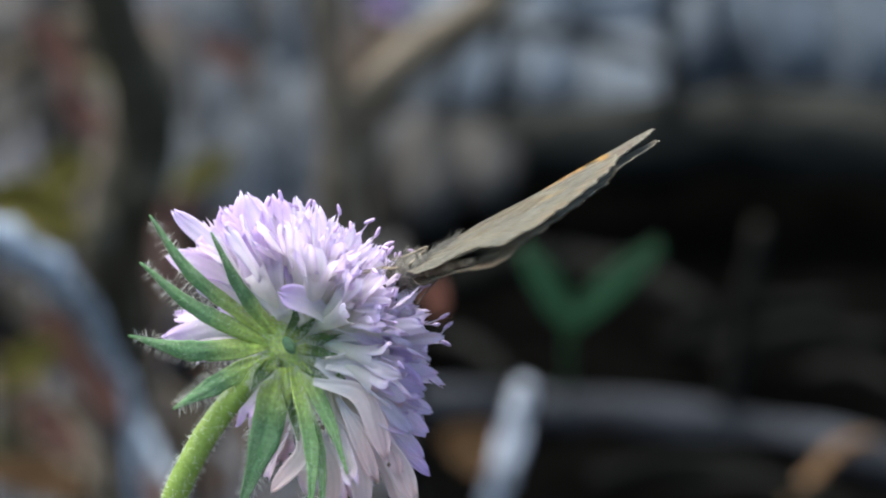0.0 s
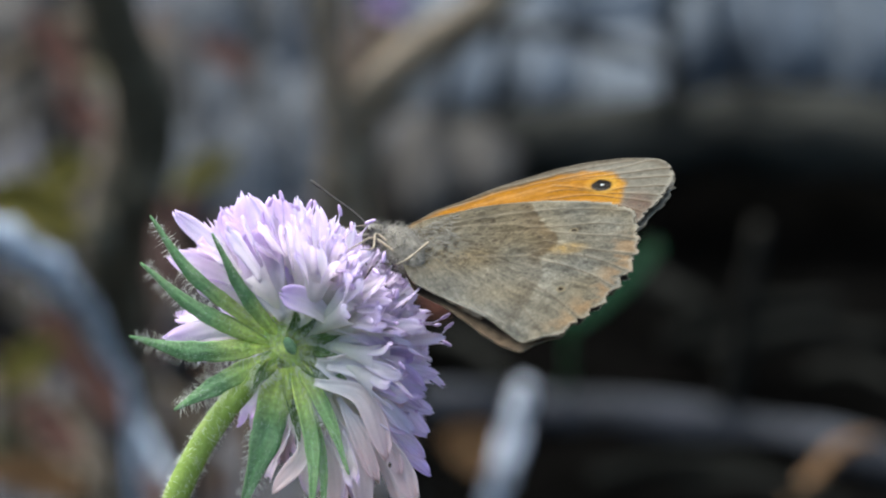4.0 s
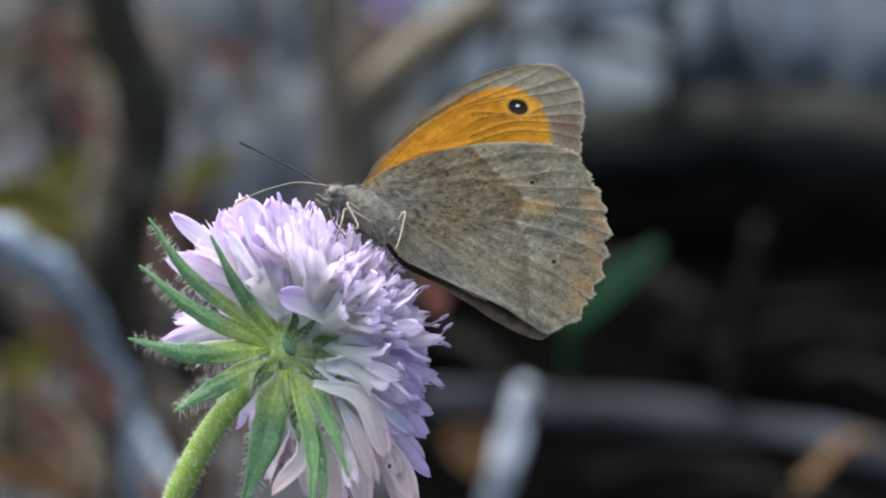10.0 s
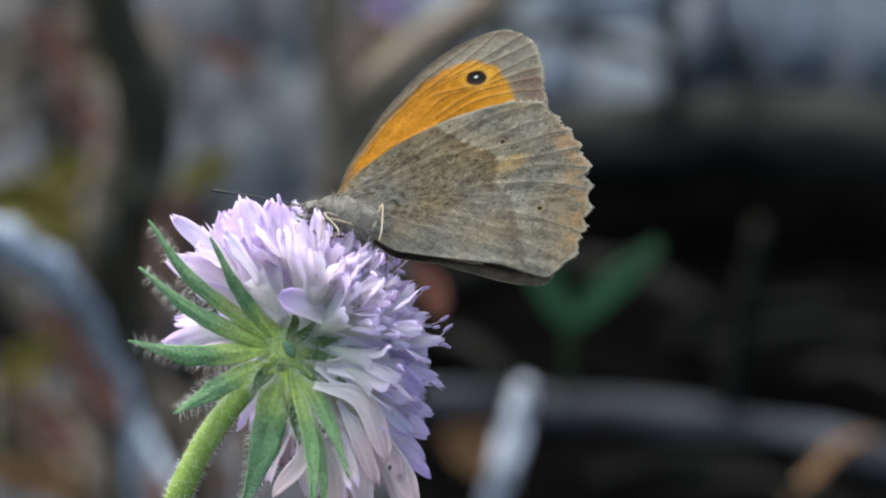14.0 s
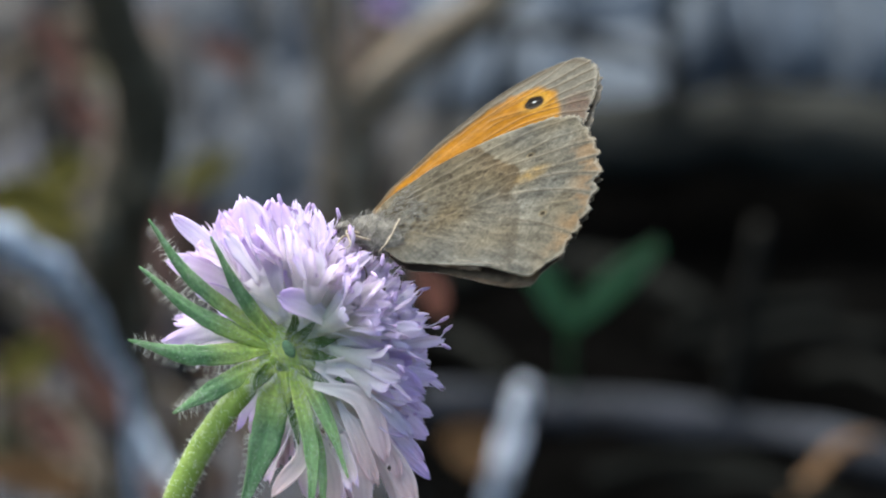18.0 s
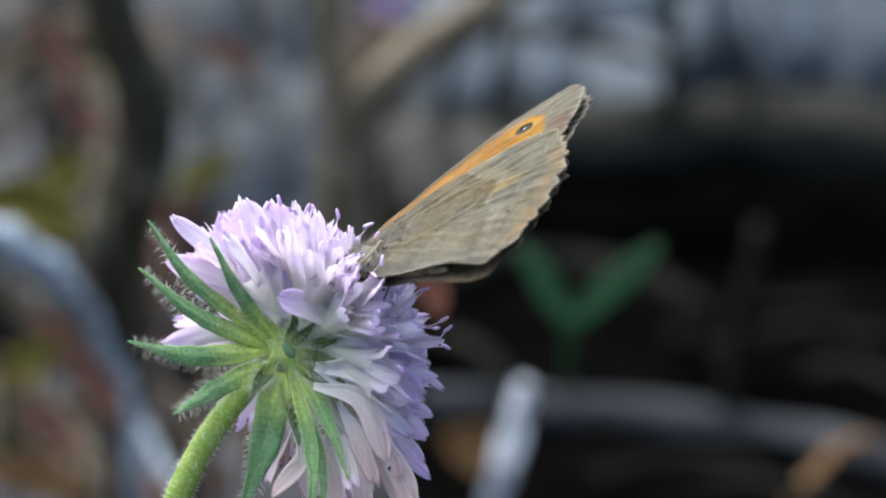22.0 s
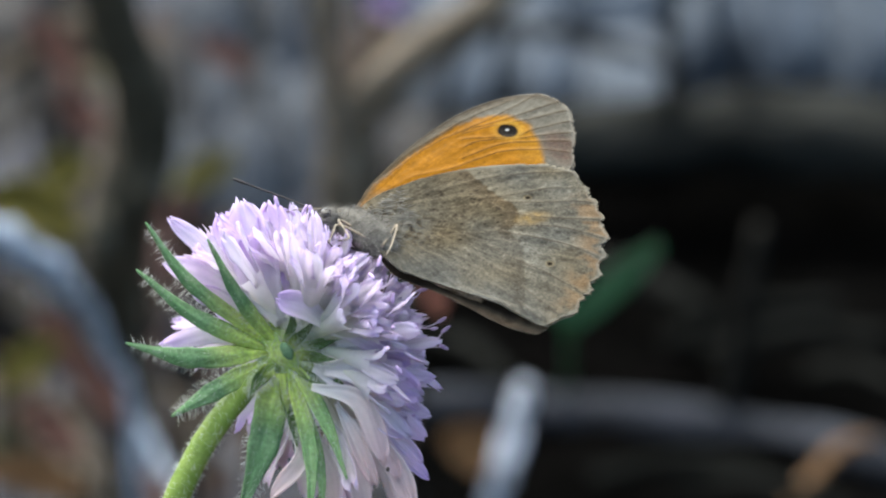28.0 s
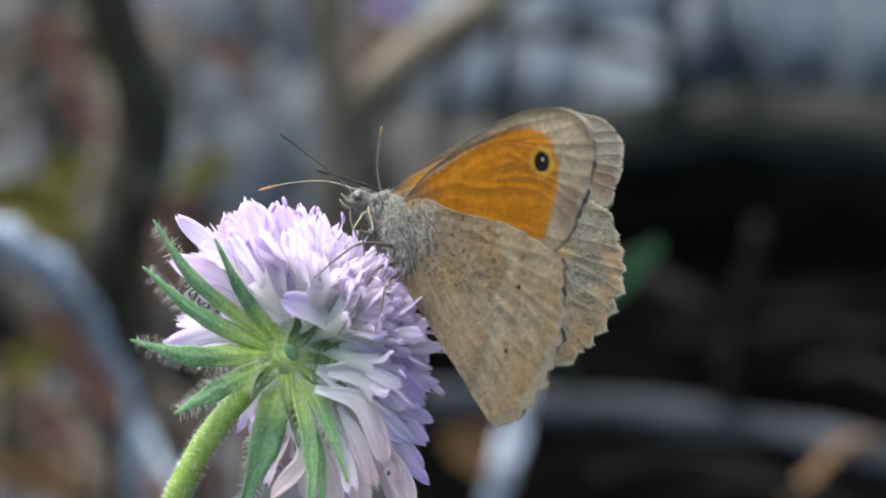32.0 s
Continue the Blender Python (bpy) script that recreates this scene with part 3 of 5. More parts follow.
# hairy bracts
bracts = [  # tip, a point half way, root, half width in steps, depth of the tip
    ((268, 381), (345, 487), (484, 596), 14, -3.4), ((251, 464), (350, 545), (480, 606), 17, -3.5), ((233, 592), (340, 618), (478, 612), 21, -5.0),
    ((311, 722), (378, 682), (474, 630), 20, -4.0), ((379, 412), (428, 508), (496, 600), 14, -5.8), ((424, 905), (468, 775), (496, 650), 33, -2.0),
    ((549, 930), (552, 790), (516, 640), 14, -4.2), ((617, 836), (580, 735), (522, 630), 13, -3.8), ((572, 915), (566, 800), (518, 650), 11, -3.2),
    ((606, 588), (572, 598), (520, 612), 10, -2.6), ((524, 540), (522, 572), (510, 604), 10, -2.6), ((612, 670), (575, 648), (524, 622), 11, -2.6), ((604, 630), (565, 622), (524, 616), 9, -2.8),
    ((444, 690), (462, 662), (486, 634), 12, -2.4), ((600, 690), (560, 660), (520, 630), 9, -2.4), ((528, 780), (520, 720), (505, 650), 14, -1.4), ((560, 560), (542, 580), (512, 606), 8, -2.6)]
for i, (tip_p, mid_p, root_p, hw, dep) in enumerate(bracts):
    rnd = random.Random(50 + i)
    sp = curve([FL(*root_p, -0.8), FL(*mid_p, dep * 0.62), FL(*tip_p, dep)], 22)
    up = np.array((0.15, -1.0, 0.25 if i < 5 else -0.1))
    width = lambda s: (1.0 if i > 4 else 0.92) * hw * STEP * min(1, s * 4 + 0.4) * (0.5 + 0.45 * math.sin(math.pi * min(1, s * 1.1 + 0.12))) * (1 - s ** 3.2) ** 0.8 * (1 + 0.16 * noise.noise(Vector((s * 11.0, i * 3.1, 0)))) + 0.06 * MM
    v, f = blade_data(sp, width, up, -0.1 if i < 5 else 0.15, 0.34, 0.12 * MM, 9, i, -0.36 if i < 5 else 0.22)
    nn = len(sp) * 9
    s_of = np.array([(k % nn) // 9 / 22 for k in range(len(v))])
    t_of = np.array([abs((k % nn) % 9 - 4) / 4 for k in range(len(v))])
    base_c = np.array((2.7, 2.15, 1.15))
    far_c = np.array((1.3, 1.4, 1.25)) if i in (6, 7, 8) else np.array((0.9, 1.06, 1.02)) if i < 9 else np.array((0.5, 0.58, 0.34))     # short inner ones: deep green, its colour darkened for shadow among the petal bases
    mixer = np.clip(s_of * 2.9 - 0.2, 0, 1)[:, None]
    cols = base_c * (1 - mixer) + far_c * mixer
    cols *= (0.88 + 0.22 * np.clip(1 - t_of * 3.2, 0, 1) + 0.15 * (t_of > 0.9))[:, None]
    cols *= (0.8 + 0.4 * np.array([noise.noise(Vector((a * 9.0, b * 3.0, i))) * 0.5 + 0.5 for a, b in zip(s_of, t_of)]))[:, None]
    br = part("bract", make_mesh("bract", v, f, M_GREEN, cols), flower, "green hairy narrow bract")
    hp, hn = [], []
    vv = np.array(v[:nn]).reshape(len(sp), 9, 3)
    for k in range(330):
        s = rnd.uniform(0.03, 0.95)
        x = int(s * 22)
        rim = rnd.random() < 0.6
        j = rnd.choice((0, 8)) if rim else rnd.randrange(1, 8)
        fr = s * 22 - x
        p = vv[x, j] * (1 - fr) + vv[min(x + 1, 22), j] * fr
        out = vv[x, j] - vv[x, 4]
        out = out / (np.linalg.norm(out) + 1e-9) if rim else np.array((0, -1.0, 0))
        hp.append(p)
        hn.append(out + 0.35 * (sp[min(x + 1, 22)] - sp[x]) / np.linalg.norm(sp[1] - sp[0]) + np.array((0, -0.25, 0)))
    v, f = hairs_data(hp, hn, 0.9 * MM, 0.011 * MM, rnd, 0.22)
    part("hairs", make_mesh("hairs", v, f, M_HAIR), br, "fine white hairs")


# florets
def petal_mesh(L, W, curl, cup, wave, seed, lilac):
    """One lobe: narrow foot, broad wavy end, rolled outward by curl."""
    n, m = 13, 9
    grid, cols = [], []
    x = z = 0.0
    for i in range(n):
        s = i / (n - 1)
        ang = curl * s * s
        if i:
            x += math.sin(ang) * L / (n - 1)
            z += math.cos(ang) * L / (n - 1)
        body = 0.6 + 0.4 * math.sin(min(1.0, s / 0.72) * math.pi / 2)
        w = W * body * (1.0 if s < 0.72 else math.sqrt(max(0.0, 1 - ((s - 0.72) / 0.3) ** 2)))
        row = []
        for j in range(m):
            t = 2 * j / (m - 1) - 1
            k = noise.noise(Vector((s * 3.1 + seed * 5.3, t * 1.7, seed * 1.9)))
            e = noise.noise(Vector((t * 4.6, seed * 2.7, s * 1.2)))
            zz = z + (0.16 * e + 0.06 * noise.noise(Vector((t * 11.0, seed * 4.1, 0)))) * L * s ** 3
            xx = x - cup * w * t * t + wave * W * k * (0.2 + s) + 0.1 * W * math.cos(t * 5.5) * s + 0.22 * W * noise.noise(Vector((s * 6.0, t * 3.4, seed * 3.3))) * s
            row.append((xx * math.cos(0.0), w * t, zz))
            a = max(0, min(1, (s - 0.12) * 1.45))
            rim = max(0, (abs(t) - 0.55) / 0.45) * 0.5 + max(0, (s - 0.7) / 0.3) * 0.5
            c = np.array((0.95, 0.925, 0.93)) * (1 - a) + lilac * a
            c = c * (1 - 0.4 * rim) + np.array((0.72, 0.57, 0.95)) * 0.45 * rim
            cols.append(c * (1 - 0.07 * (math.cos(t * 9.4) > 0.75)))
        grid.append(row)
    v, f = shell(grid, 0.045 * MM)
    return make_mesh("petal", v, f, M_PETAL, np.array(cols + cols))


LILAC = [np.array(c) * np.array((0.985, 0.975, 1.0)) for c in ((0.96, 0.875, 0.96), (0.965, 0.89, 0.96), (0.92, 0.83, 0.965), (0.98, 0.935, 0.965), (0.98, 0.895, 0.94))]
PALE = [0.5 * c + 0.5 * np.array((0.985, 0.965, 0.985)) for c in LILAC]       # lobes within the head
rp = random.Random(21)
petals_long = [petal_mesh(rp.uniform(5.6, 7.4) * MM, rp.uniform(0.8, 1.2) * MM, rp.uniform(-0.5, 0.5), rp.uniform(-0.2, 0.35), 0.42, i + 1, LILAC[i % 5]) for i in range(10)]
petals_mid = [petal_mesh(rp.uniform(4.2, 5.6) * MM, rp.uniform(0.55, 0.9) * MM, rp.uniform(-0.35, 0.5), rp.uniform(-0.25, 0.4), 0.34, i + 31, PALE[i % 5]) for i in range(10)]
petals_small = [petal_mesh(rp.uniform(2.8, 4.2) * MM, rp.uniform(0.5, 0.82) * MM, rp.uniform(-0.35, 0.55), rp.uniform(-0.25, 0.45), 0.34, i + 61, PALE[i % 5]) for i in range(10)]

# the oldest lobes, hanging lowest, have faded to a pinkish cream
petals_low = [petal_mesh(rp.uniform(5.4, 6.8) * MM, rp.uniform(0.8, 1.15) * MM, rp.uniform(-0.6, 0.6), rp.uniform(-0.2, 0.4), 0.45, i + 91, np.array((0.93, 0.83 + 0.01 * i, 0.85))) for i in range(5)]


def floret_tube(length, seed):
    line = curve([(0, 0, -0.6 * MM), (0.15 * MM, 0, length * 0.5), (0, 0, length)], 8)
    v, f = tube_data(line, np.array([0.45, 0.5, 0.55, 0.62, 0.72, 0.85, 1.0, 1.2, 1.4]) * MM, 12, False, 0.12, seed)
    s = np.repeat(np.linspace(0, 1, 9), 12)[:, None]
    c = np.array((0.82, 0.87, 0.68)) * (1 - s) + np.array((0.97, 0.94, 0.95)) * s
    return make_mesh("floret", v, f, M_PETAL, c)


tubes = [floret_tube(L * MM, i) for i, L in enumerate((6.6, 6.1, 5.6, 5.2))]
tube_len = (6.6, 6.1, 5.6, 5.2)


def stamen_mesh(L, seed):
    line = curve([(0, 0, 0), (0.15 * MM * math.sin(seed), 0.1 * MM, L * 0.5), (0.3 * MM * math.cos(seed), 0, L)], 8)
    v, f = tube_data(line, np.linspace(0.07 * MM, 0.05 * MM, 9), 6)
    return make_mesh("stamen", v, f, M_FILAMENT), line[-1]


stamens = [stamen_mesh((3.4 + 0.6 * i) * MM, i) for i in range(4)]
v, f = ball_data((0, 0, 0), (0.2 * MM, 0.17 * MM, 0.55 * MM), 10, 8, 0.2, 4)
anther_mesh = make_mesh("anther", v, f, M_ANTHER)

rf = random.Random(77)
rings = [  # degrees from the axis, count, tube, lobes, spread of the lobes
    (97, 18, 0, petals_long, 0.4), (80, 25, 0, petals_mid, 0.5), (63, 26, 0, petals_mid, 0.5), (47, 24, 1, petals_small, 0.6),
    (31, 18, 1, petals_small, 0.6), (13, 9, 1, petals_small, 0.55)]
for ring, (beta, count, tb, lobes, spread) in enumerate(rings):
    for i in range(count):
        th = 2 * math.pi * (i + 0.5 * (ring % 2)) / count + rf.uniform(-0.1, 0.1)
        be = radians(beta + rf.uniform(-8, 8) * (1.5 if ring == 0 else 1))
        radial = math.cos(th) * R1 + math.sin(th) * R2
        if ring < 2:      # those on the near side lean forward off the green base
            be -= radians(8) * max(0.0, -radial[1])
        d = math.cos(be) * AXIS + math.sin(be) * radial
        outward = math.sin(be) * -AXIS + math.cos(be) * radial       # turned away from the head's middle
        side = np.cross(d, outward)
        base = CENTRE + d * (2.4 + 1.9 * max(0, -d[2]) - 1.5 * max(0, d[2])) * MM
        if ring == 0 and d[1] < -0.3 and d[0] > -0.55:      # the hub and the large rays take this side
            continue
        low = 1 - 0.14 * max(0.0, min(1.0, -d[2] * 1.3)) - 0.1 * max(0.0, d[0] - 0.6) * (ring > 0)
        outward, side, d = outward * low, side * low, d * low
        m = Matrix(((outward[0], side[0], d[0], base[0]), (outward[1], side[1], d[1], base[1]), (outward[2], side[2], d[2], base[2]), (0, 0, 0, 1)))
        fl = part("floret", tubes[tb], flower, "", m)
        n_l = 5
        for j in range(n_l):
            # the first lobe points away from the middle of the head and is the longest
            az = 2 * math.pi * j / n_l + rf.uniform(-0.25, 0.25)
            set_ = lobes
            if ring == 0 and d[2] < -0.45:
                set_ = petals_low
            elif ring == 0 and j in (2,):
                set_ = petals_mid
            if ring in (1, 2) and j in (2, 3):
                set_ = petals_small
            q = pose(0, 0, (tube_len[tb] - 0.9) * MM, 0, 0, math.degrees(az)) @ Matrix.Translation(((1.1 if ring < 3 else 0.9) * MM, 0, 0)) @ \
                pose(0, 0, 0, 0, math.degrees(rf.uniform(0.1, 1.2) * spread), 0) @ pose(0, 0, 0, 0, 0, rf.uniform(-35, 35)) @ Matrix.Diagonal((1, rf.uniform(0.75, 1.2), rf.uniform(0.8, 1.15), 1))
            part("petal", rf.choice(set_), fl, "", q)
        if ring and rf.random() < 0.48:
            for j in range(1):
                me, tip_v = stamens[rf.randrange(4)]
                q = pose(rf.uniform(-0.4, 0.4) * MM, rf.uniform(-0.4, 0.4) * MM, (tube_len[tb] - 0.4) * MM, rf.uniform(-20, 20), rf.uniform(-20, 20), rf.uniform(0, 360))
                st = part("stamen", me, fl, "", q)
                at = part("anther", anther_mesh, flower, "", m @ q @ Matrix.Translation(Vector(tip_v)) @ pose(0, 0, 0, rf.uniform(-60, 60), rf.uniform(-60, 60), 0))

# the large outer rays, each with a narrow white foot and a broad lilac end
def ray_mesh(root, mid, tip_p, hw, c0, c1, seed, faded, up):
    n, m = 18, 11
    sp = curve([FL(*root, c0), FL(*mid, (c0 + c1) / 2 - 0.4), FL(*tip_p, c1)], n - 1)
    tang = np.gradient(sp, axis=0)
    tang /= np.linalg.norm(tang, axis=1)[:, None]
    far_c = np.array((1.0, 0.88, 0.86)) if faded else LILAC[seed % 5] * np.array((0.955, 0.935, 1.01))
    grid, cols = [], []
    for i in range(n):
        s = i / (n - 1)
        turn_s = Matrix.Rotation((0.9 if faded else 0.35) * noise.noise(Vector((seed * 3.3, s * 1.6, 1.0))), 3, Vector(tang[i])) @ Vector(up)
        side = np.cross(tang[i], np.array(turn_s))
        side /= np.linalg.norm(side)
        nor = np.cross(side, tang[i])
        w = hw * STEP * (0.34 + 0.66 * math.sin(min(1.0, s / 0.68) * math.pi / 2) ** 1.4) * (1 if s < 0.72 else math.sqrt(max(0.0, 1 - ((s - 0.72) / 0.295) ** 2)))
        row = []
        for j in range(m):
            t = 2 * j / (m - 1) - 1
            k = noise.noise(Vector((s * 3.0 + seed * 5.3, t * 1.9, seed * 1.9)))
            rag = 0.9 * noise.noise(Vector((t * 3.2, seed * 2.7, 0))) + 0.4 * noise.noise(Vector((t * 9.0, seed * 1.7, 3)))
            row.append(sp[i] + side * w * t + tang[i] * rag * hw * STEP * 0.7 * s ** 4 + nor * hw * STEP * (0.28 * t * t + 0.45 * k * s + 0.1 * math.cos(t * 7.0) * s))
            a = max(0.0, min(1.0, (s - 0.25) * 1.6))
            rim_k = max(0.0, (abs(t) - 0.5) / 0.5) * 0.4 * s + max(0.0, (s - 0.72) / 0.28) * 0.4
            c = np.array((0.97, 0.955, 0.945)) * (1 - a) + far_c * a
            c = c * (1 - 0.35 * rim_k) + np.array((0.74, 0.56, 0.97) if not faded else (0.9, 0.74, 0.8)) * 0.35 * rim_k
            cols.append(c * (1 - 0.06 * (math.cos(t * 11.0) > 0.7)))
        grid.append(row)
    v, f = shell(grid, 0.045 * MM)
    return make_mesh("ray_petal", v, f, M_PETAL, np.array(cols + cols))


for i, (root, mid, tip_p, hw, c0, c1, faded) in enumerate((
        ((455, 545), (385, 445), (306, 375), 17, 0.0, 0.8, 0), ((470, 560), (390, 492), (297, 452), 25, 0.0, 0.3, 0), ((480, 570), (420, 524), (345, 502), 20, 0.3, 0.5, 0), ((450, 590), (370, 580), (292, 600), 19, 0.0, 0.2, 0),
        ((480, 550), (440, 445), (395, 368), 33, 0.3, 1.0, 0), ((490, 550), (462, 435), (432, 345), 36, -0.2, 0.4, 0), ((502, 548), (495, 430), (482, 352), 30, -0.2, 0.6, 0), ((505, 562), (468, 486), (448, 408), 40, -1.2, -1.4, 0),
        ((540, 580), (556, 500), (566, 428), 28, -1.4, -1.8, 0), ((592, 575), (548, 537), (494, 518), 23, -2.6, -4.2, 0), ((568, 566), (556, 516), (566, 468), 19, -2.0, -3.6, 0), ((575, 572), (632, 572), (692, 606), 25, -2.6, -4.4, 0),
        ((590, 560), (640, 522), (692, 512), 22, -2.0, -3.4, 0), ((580, 640), (655, 648), (746, 690), 32, -2.2, -4.0, 0), ((585, 618), (660, 618), (730, 632), 22, -2.0, -3.0, 0), ((556, 676), (642, 702), (682, 806), 21, -2.4, -3.8, 1),
        ((585, 686), (650, 688), (714, 710), 18, -2.0, -3.2, 1), ((618, 726), (690, 792), (736, 880), 21, -1.8, -3.2, 1), ((590, 740), (632, 812), (642, 905), 20, -1.4, -2.8, 1), ((515, 740), (534, 800), (482, 868), 16, -0.6, -1.4, 1),
        ((548, 750), (584, 820), (594, 905), 22, -0.4, -0.8, 1), ((630, 690), (700, 724), (756, 768), 18, -1.4, -2.2, 0), ((640, 750), (694, 826), (724, 905), 24, -0.8, -1.4, 1), ((560, 640), (610, 660), (668, 668), 22, -1.8, -2.2, 0),
        ((540, 565), (535, 510), (520, 462), 26, -0.8, -1.0, 0), ((640, 690), (700, 700), (764, 728), 14, -1.6, -2.4, 0), ((640, 710), (695, 752), (748, 806), 14, -1.8, -2.8, 0),
        ((640, 720), (680, 770), (706, 836), 15, -2.0, -3.2, 1), ((620, 700), (680, 742), (724, 760), 13, -2.4, -3.6, 0), ((650, 740), (705, 786), (760, 838), 13, -1.2, -1.6, 0), ((650, 650), (710, 650), (772, 662), 12, -1.8, -2.6, 0),
        ((640, 640), (690, 660), (744, 716), 13, -2.4, -3.4, 0), ((600, 700), (630, 760), (668, 850), 15, -1.8, -2.6, 1), ((600, 600), (660, 590), (722, 576), 14, -2.6, -3.8, 0))):
    up = (0.25 * math.sin(i * 2.1), -1.0, 0.35 * math.cos(i * 1.3))
    part("ray_petal", ray_mesh(root, mid, tip_p, hw, c0, c1, i + 3, bool(faded), up), flower, "faded pinkish cream ray petal" if faded else "")

# long stamens that stand out of the head
for p0, p1, dep in (((752, 612), (793, 576), -1.0), ((728, 525), (752, 506), -1.5), ((622, 425), (654, 392), -1.0), ((561, 410), (558, 364), -0.5), ((533, 405), (546, 362), 0.0),
                    ((668, 452), (688, 432), -1.0), ((500, 415), (497, 347), 0.0), ((745, 575), (786, 560), 0.5), ((640, 440), (668, 412), 0.5), ((590, 405), (600, 372), 0.8)):
    q0, q1 = FL(*p0, dep), FL(*p1, dep - 0.3)
    line = curve([q0 - (q1 - q0) * 0.8, q0, (q0 + q1) / 2 + np.array((0.0001, 0, -0.0001)), q1], 10)
    v, f = tube_data(line, np.linspace(0.08 * MM, 0.055 * MM, 11), 6)
    st = part("stamen", make_mesh("stamen", v, f, M_FILAMENT), flower)
    dirn = Vector(q1 - q0).normalized()
    up_turn = dirn.to_track_quat("Z", "Y").to_matrix().to_4x4()
    part("anther", anther_mesh, st, "", Matrix.Translation(Vector(q1)) @ pose(0, 0, 0, 0, rf.uniform(-30, 30), 0) @ up_turn)

# two specks caught on the lobes
for a, b, dep in ((689, 819, -4.4), (681, 505, -4.2)):
    v, f = ball_data(FL(a, b, dep), (3.2 * STEP, 3 * STEP, 4.5 * STEP), 10, 8, 0.25, a)
    part("speck", make_mesh("speck", v, f, M_DARKLEG), flower, "tiny dark brown speck")


# ---- the butterflies ----
# In a butterfly's own space x runs along the wings to their tips, z up them, and y through them; the wing root is the origin.
FORE_RIM = [(-8, 2), (10, 24), (48, 60), (121, 112), (198, 156), (276, 187), (350, 200), (400, 196), (440, 178), (458, 146), (461, 112), (449, 66), (432, 26), (403, -28), (349, -64), (256, -72), (149, -36), (41, -8)]
HIND_RIM = [(4, 2), (49, 26), (119, 38), (180, 41), (242, 37), (304, 23), (358, 2), (395, -28), (399, -42), (397, -62), (403, -80), (397, -100), (402, -120), (396, -142), (400, -160), (385, -184), (387, -212),
            (368, -228), (362, -254), (342, -270), (336, -296), (312, -310), (302, -332), (276, -346), (262, -366), (226, -376), (194, -384), (170, -361), (131, -312), (86, -262), (41, -210), (3, -165), (-14, -105), (-12, -45)]
ORANGE = [(-10, 8), (20, 32), (51, 52), (117, 95), (180, 127), (242, 156), (296, 163), (336, 158), (359, 144), (378, 107), (379, 56), (366, 10), (345, -40), (200, -50), (60, -10)]
BASAL = [(-30, 20), (60, 60), (214, 60), (222, 22), (226, -7), (239, -42), (258, -74), (262, -100), (250, -124), (224, -138), (233, -165), (230, -195), (214, -240), (198, -285), (176, -330), (150, -370), (40, -260), (-40, -120)]


def hashed(ix, iy, seed):
    n = (ix * 374761393 + iy * 668265263 + seed * 974634777) & 0xFFFFFFFF
    n = ((n ^ (n >> 13)) * 1274126177) & 0xFFFFFFFF
    return ((n ^ (n >> 16)) & 0xFFFF) / 65535.0


def grain(x, y, size, seed=0):
    """Smooth random values over the plane."""
    x, y = x / size, y / size
    ix, iy = np.floor(x).astype(np.int64), np.floor(y).astype(np.int64)
    fx, fy = x - ix, y - iy
    fx, fy = fx * fx * (3 - 2 * fx), fy * fy * (3 - 2 * fy)
    a, b = hashed(ix, iy, seed), hashed(ix + 1, iy, seed)
    c, d = hashed(ix, iy + 1, seed), hashed(ix + 1, iy + 1, seed)
    return (a * (1 - fx) + b * fx) * (1 - fy) + (c * (1 - fx) + d * fx) * fy


def inside(x, y, poly):
    """Signed distance to a closed outline, positive inside."""
    p = np.array(poly, float)
    q = np.roll(p, -1, axis=0)
    best = np.full(x.shape, 1e9)
    odd = np.zeros(x.shape, bool)
    for (ax, ay), (bx, by) in zip(p, q):
        ex, ey = bx - ax, by - ay
        t = np.clip(((x - ax) * ex + (y - ay) * ey) / (ex * ex + ey * ey + 1e-9), 0, 1)
        best = np.minimum(best, np.hypot(x - ax - t * ex, y - ay - t * ey))
        if ay != by:
            cross = ((ay > y) != (by > y)) & (x < (bx - ax) * (y - ay) / (by - ay) + ax)
            odd ^= cross
    return np.where(odd, best, -best)


def ramp(v, lo, hi):
    t = np.clip((v - lo) / (hi - lo), 0, 1)
    return t * t * (3 - 2 * t)


def blend(c, colour, w):
    return c * (1 - w[:, None]) + np.array(colour) * w[:, None]


def vein_dist(x, y, lines):
    best = np.full(x.shape, 1e9)
    for ln in lines:
        pts = curve([(*p, 0) for p in ln], 12)[:, :2]
        for (ax, ay), (bx, by) in zip(pts[:-1], pts[1:]):
            ex, ey = bx - ax, by - ay
            t = np.clip(((x - ax) * ex + (y - ay) * ey) / (ex * ex + ey * ey + 1e-9), 0, 1)
            best = np.minimum(best, np.hypot(x - ax - t * ex, y - ay - t * ey))
    return best


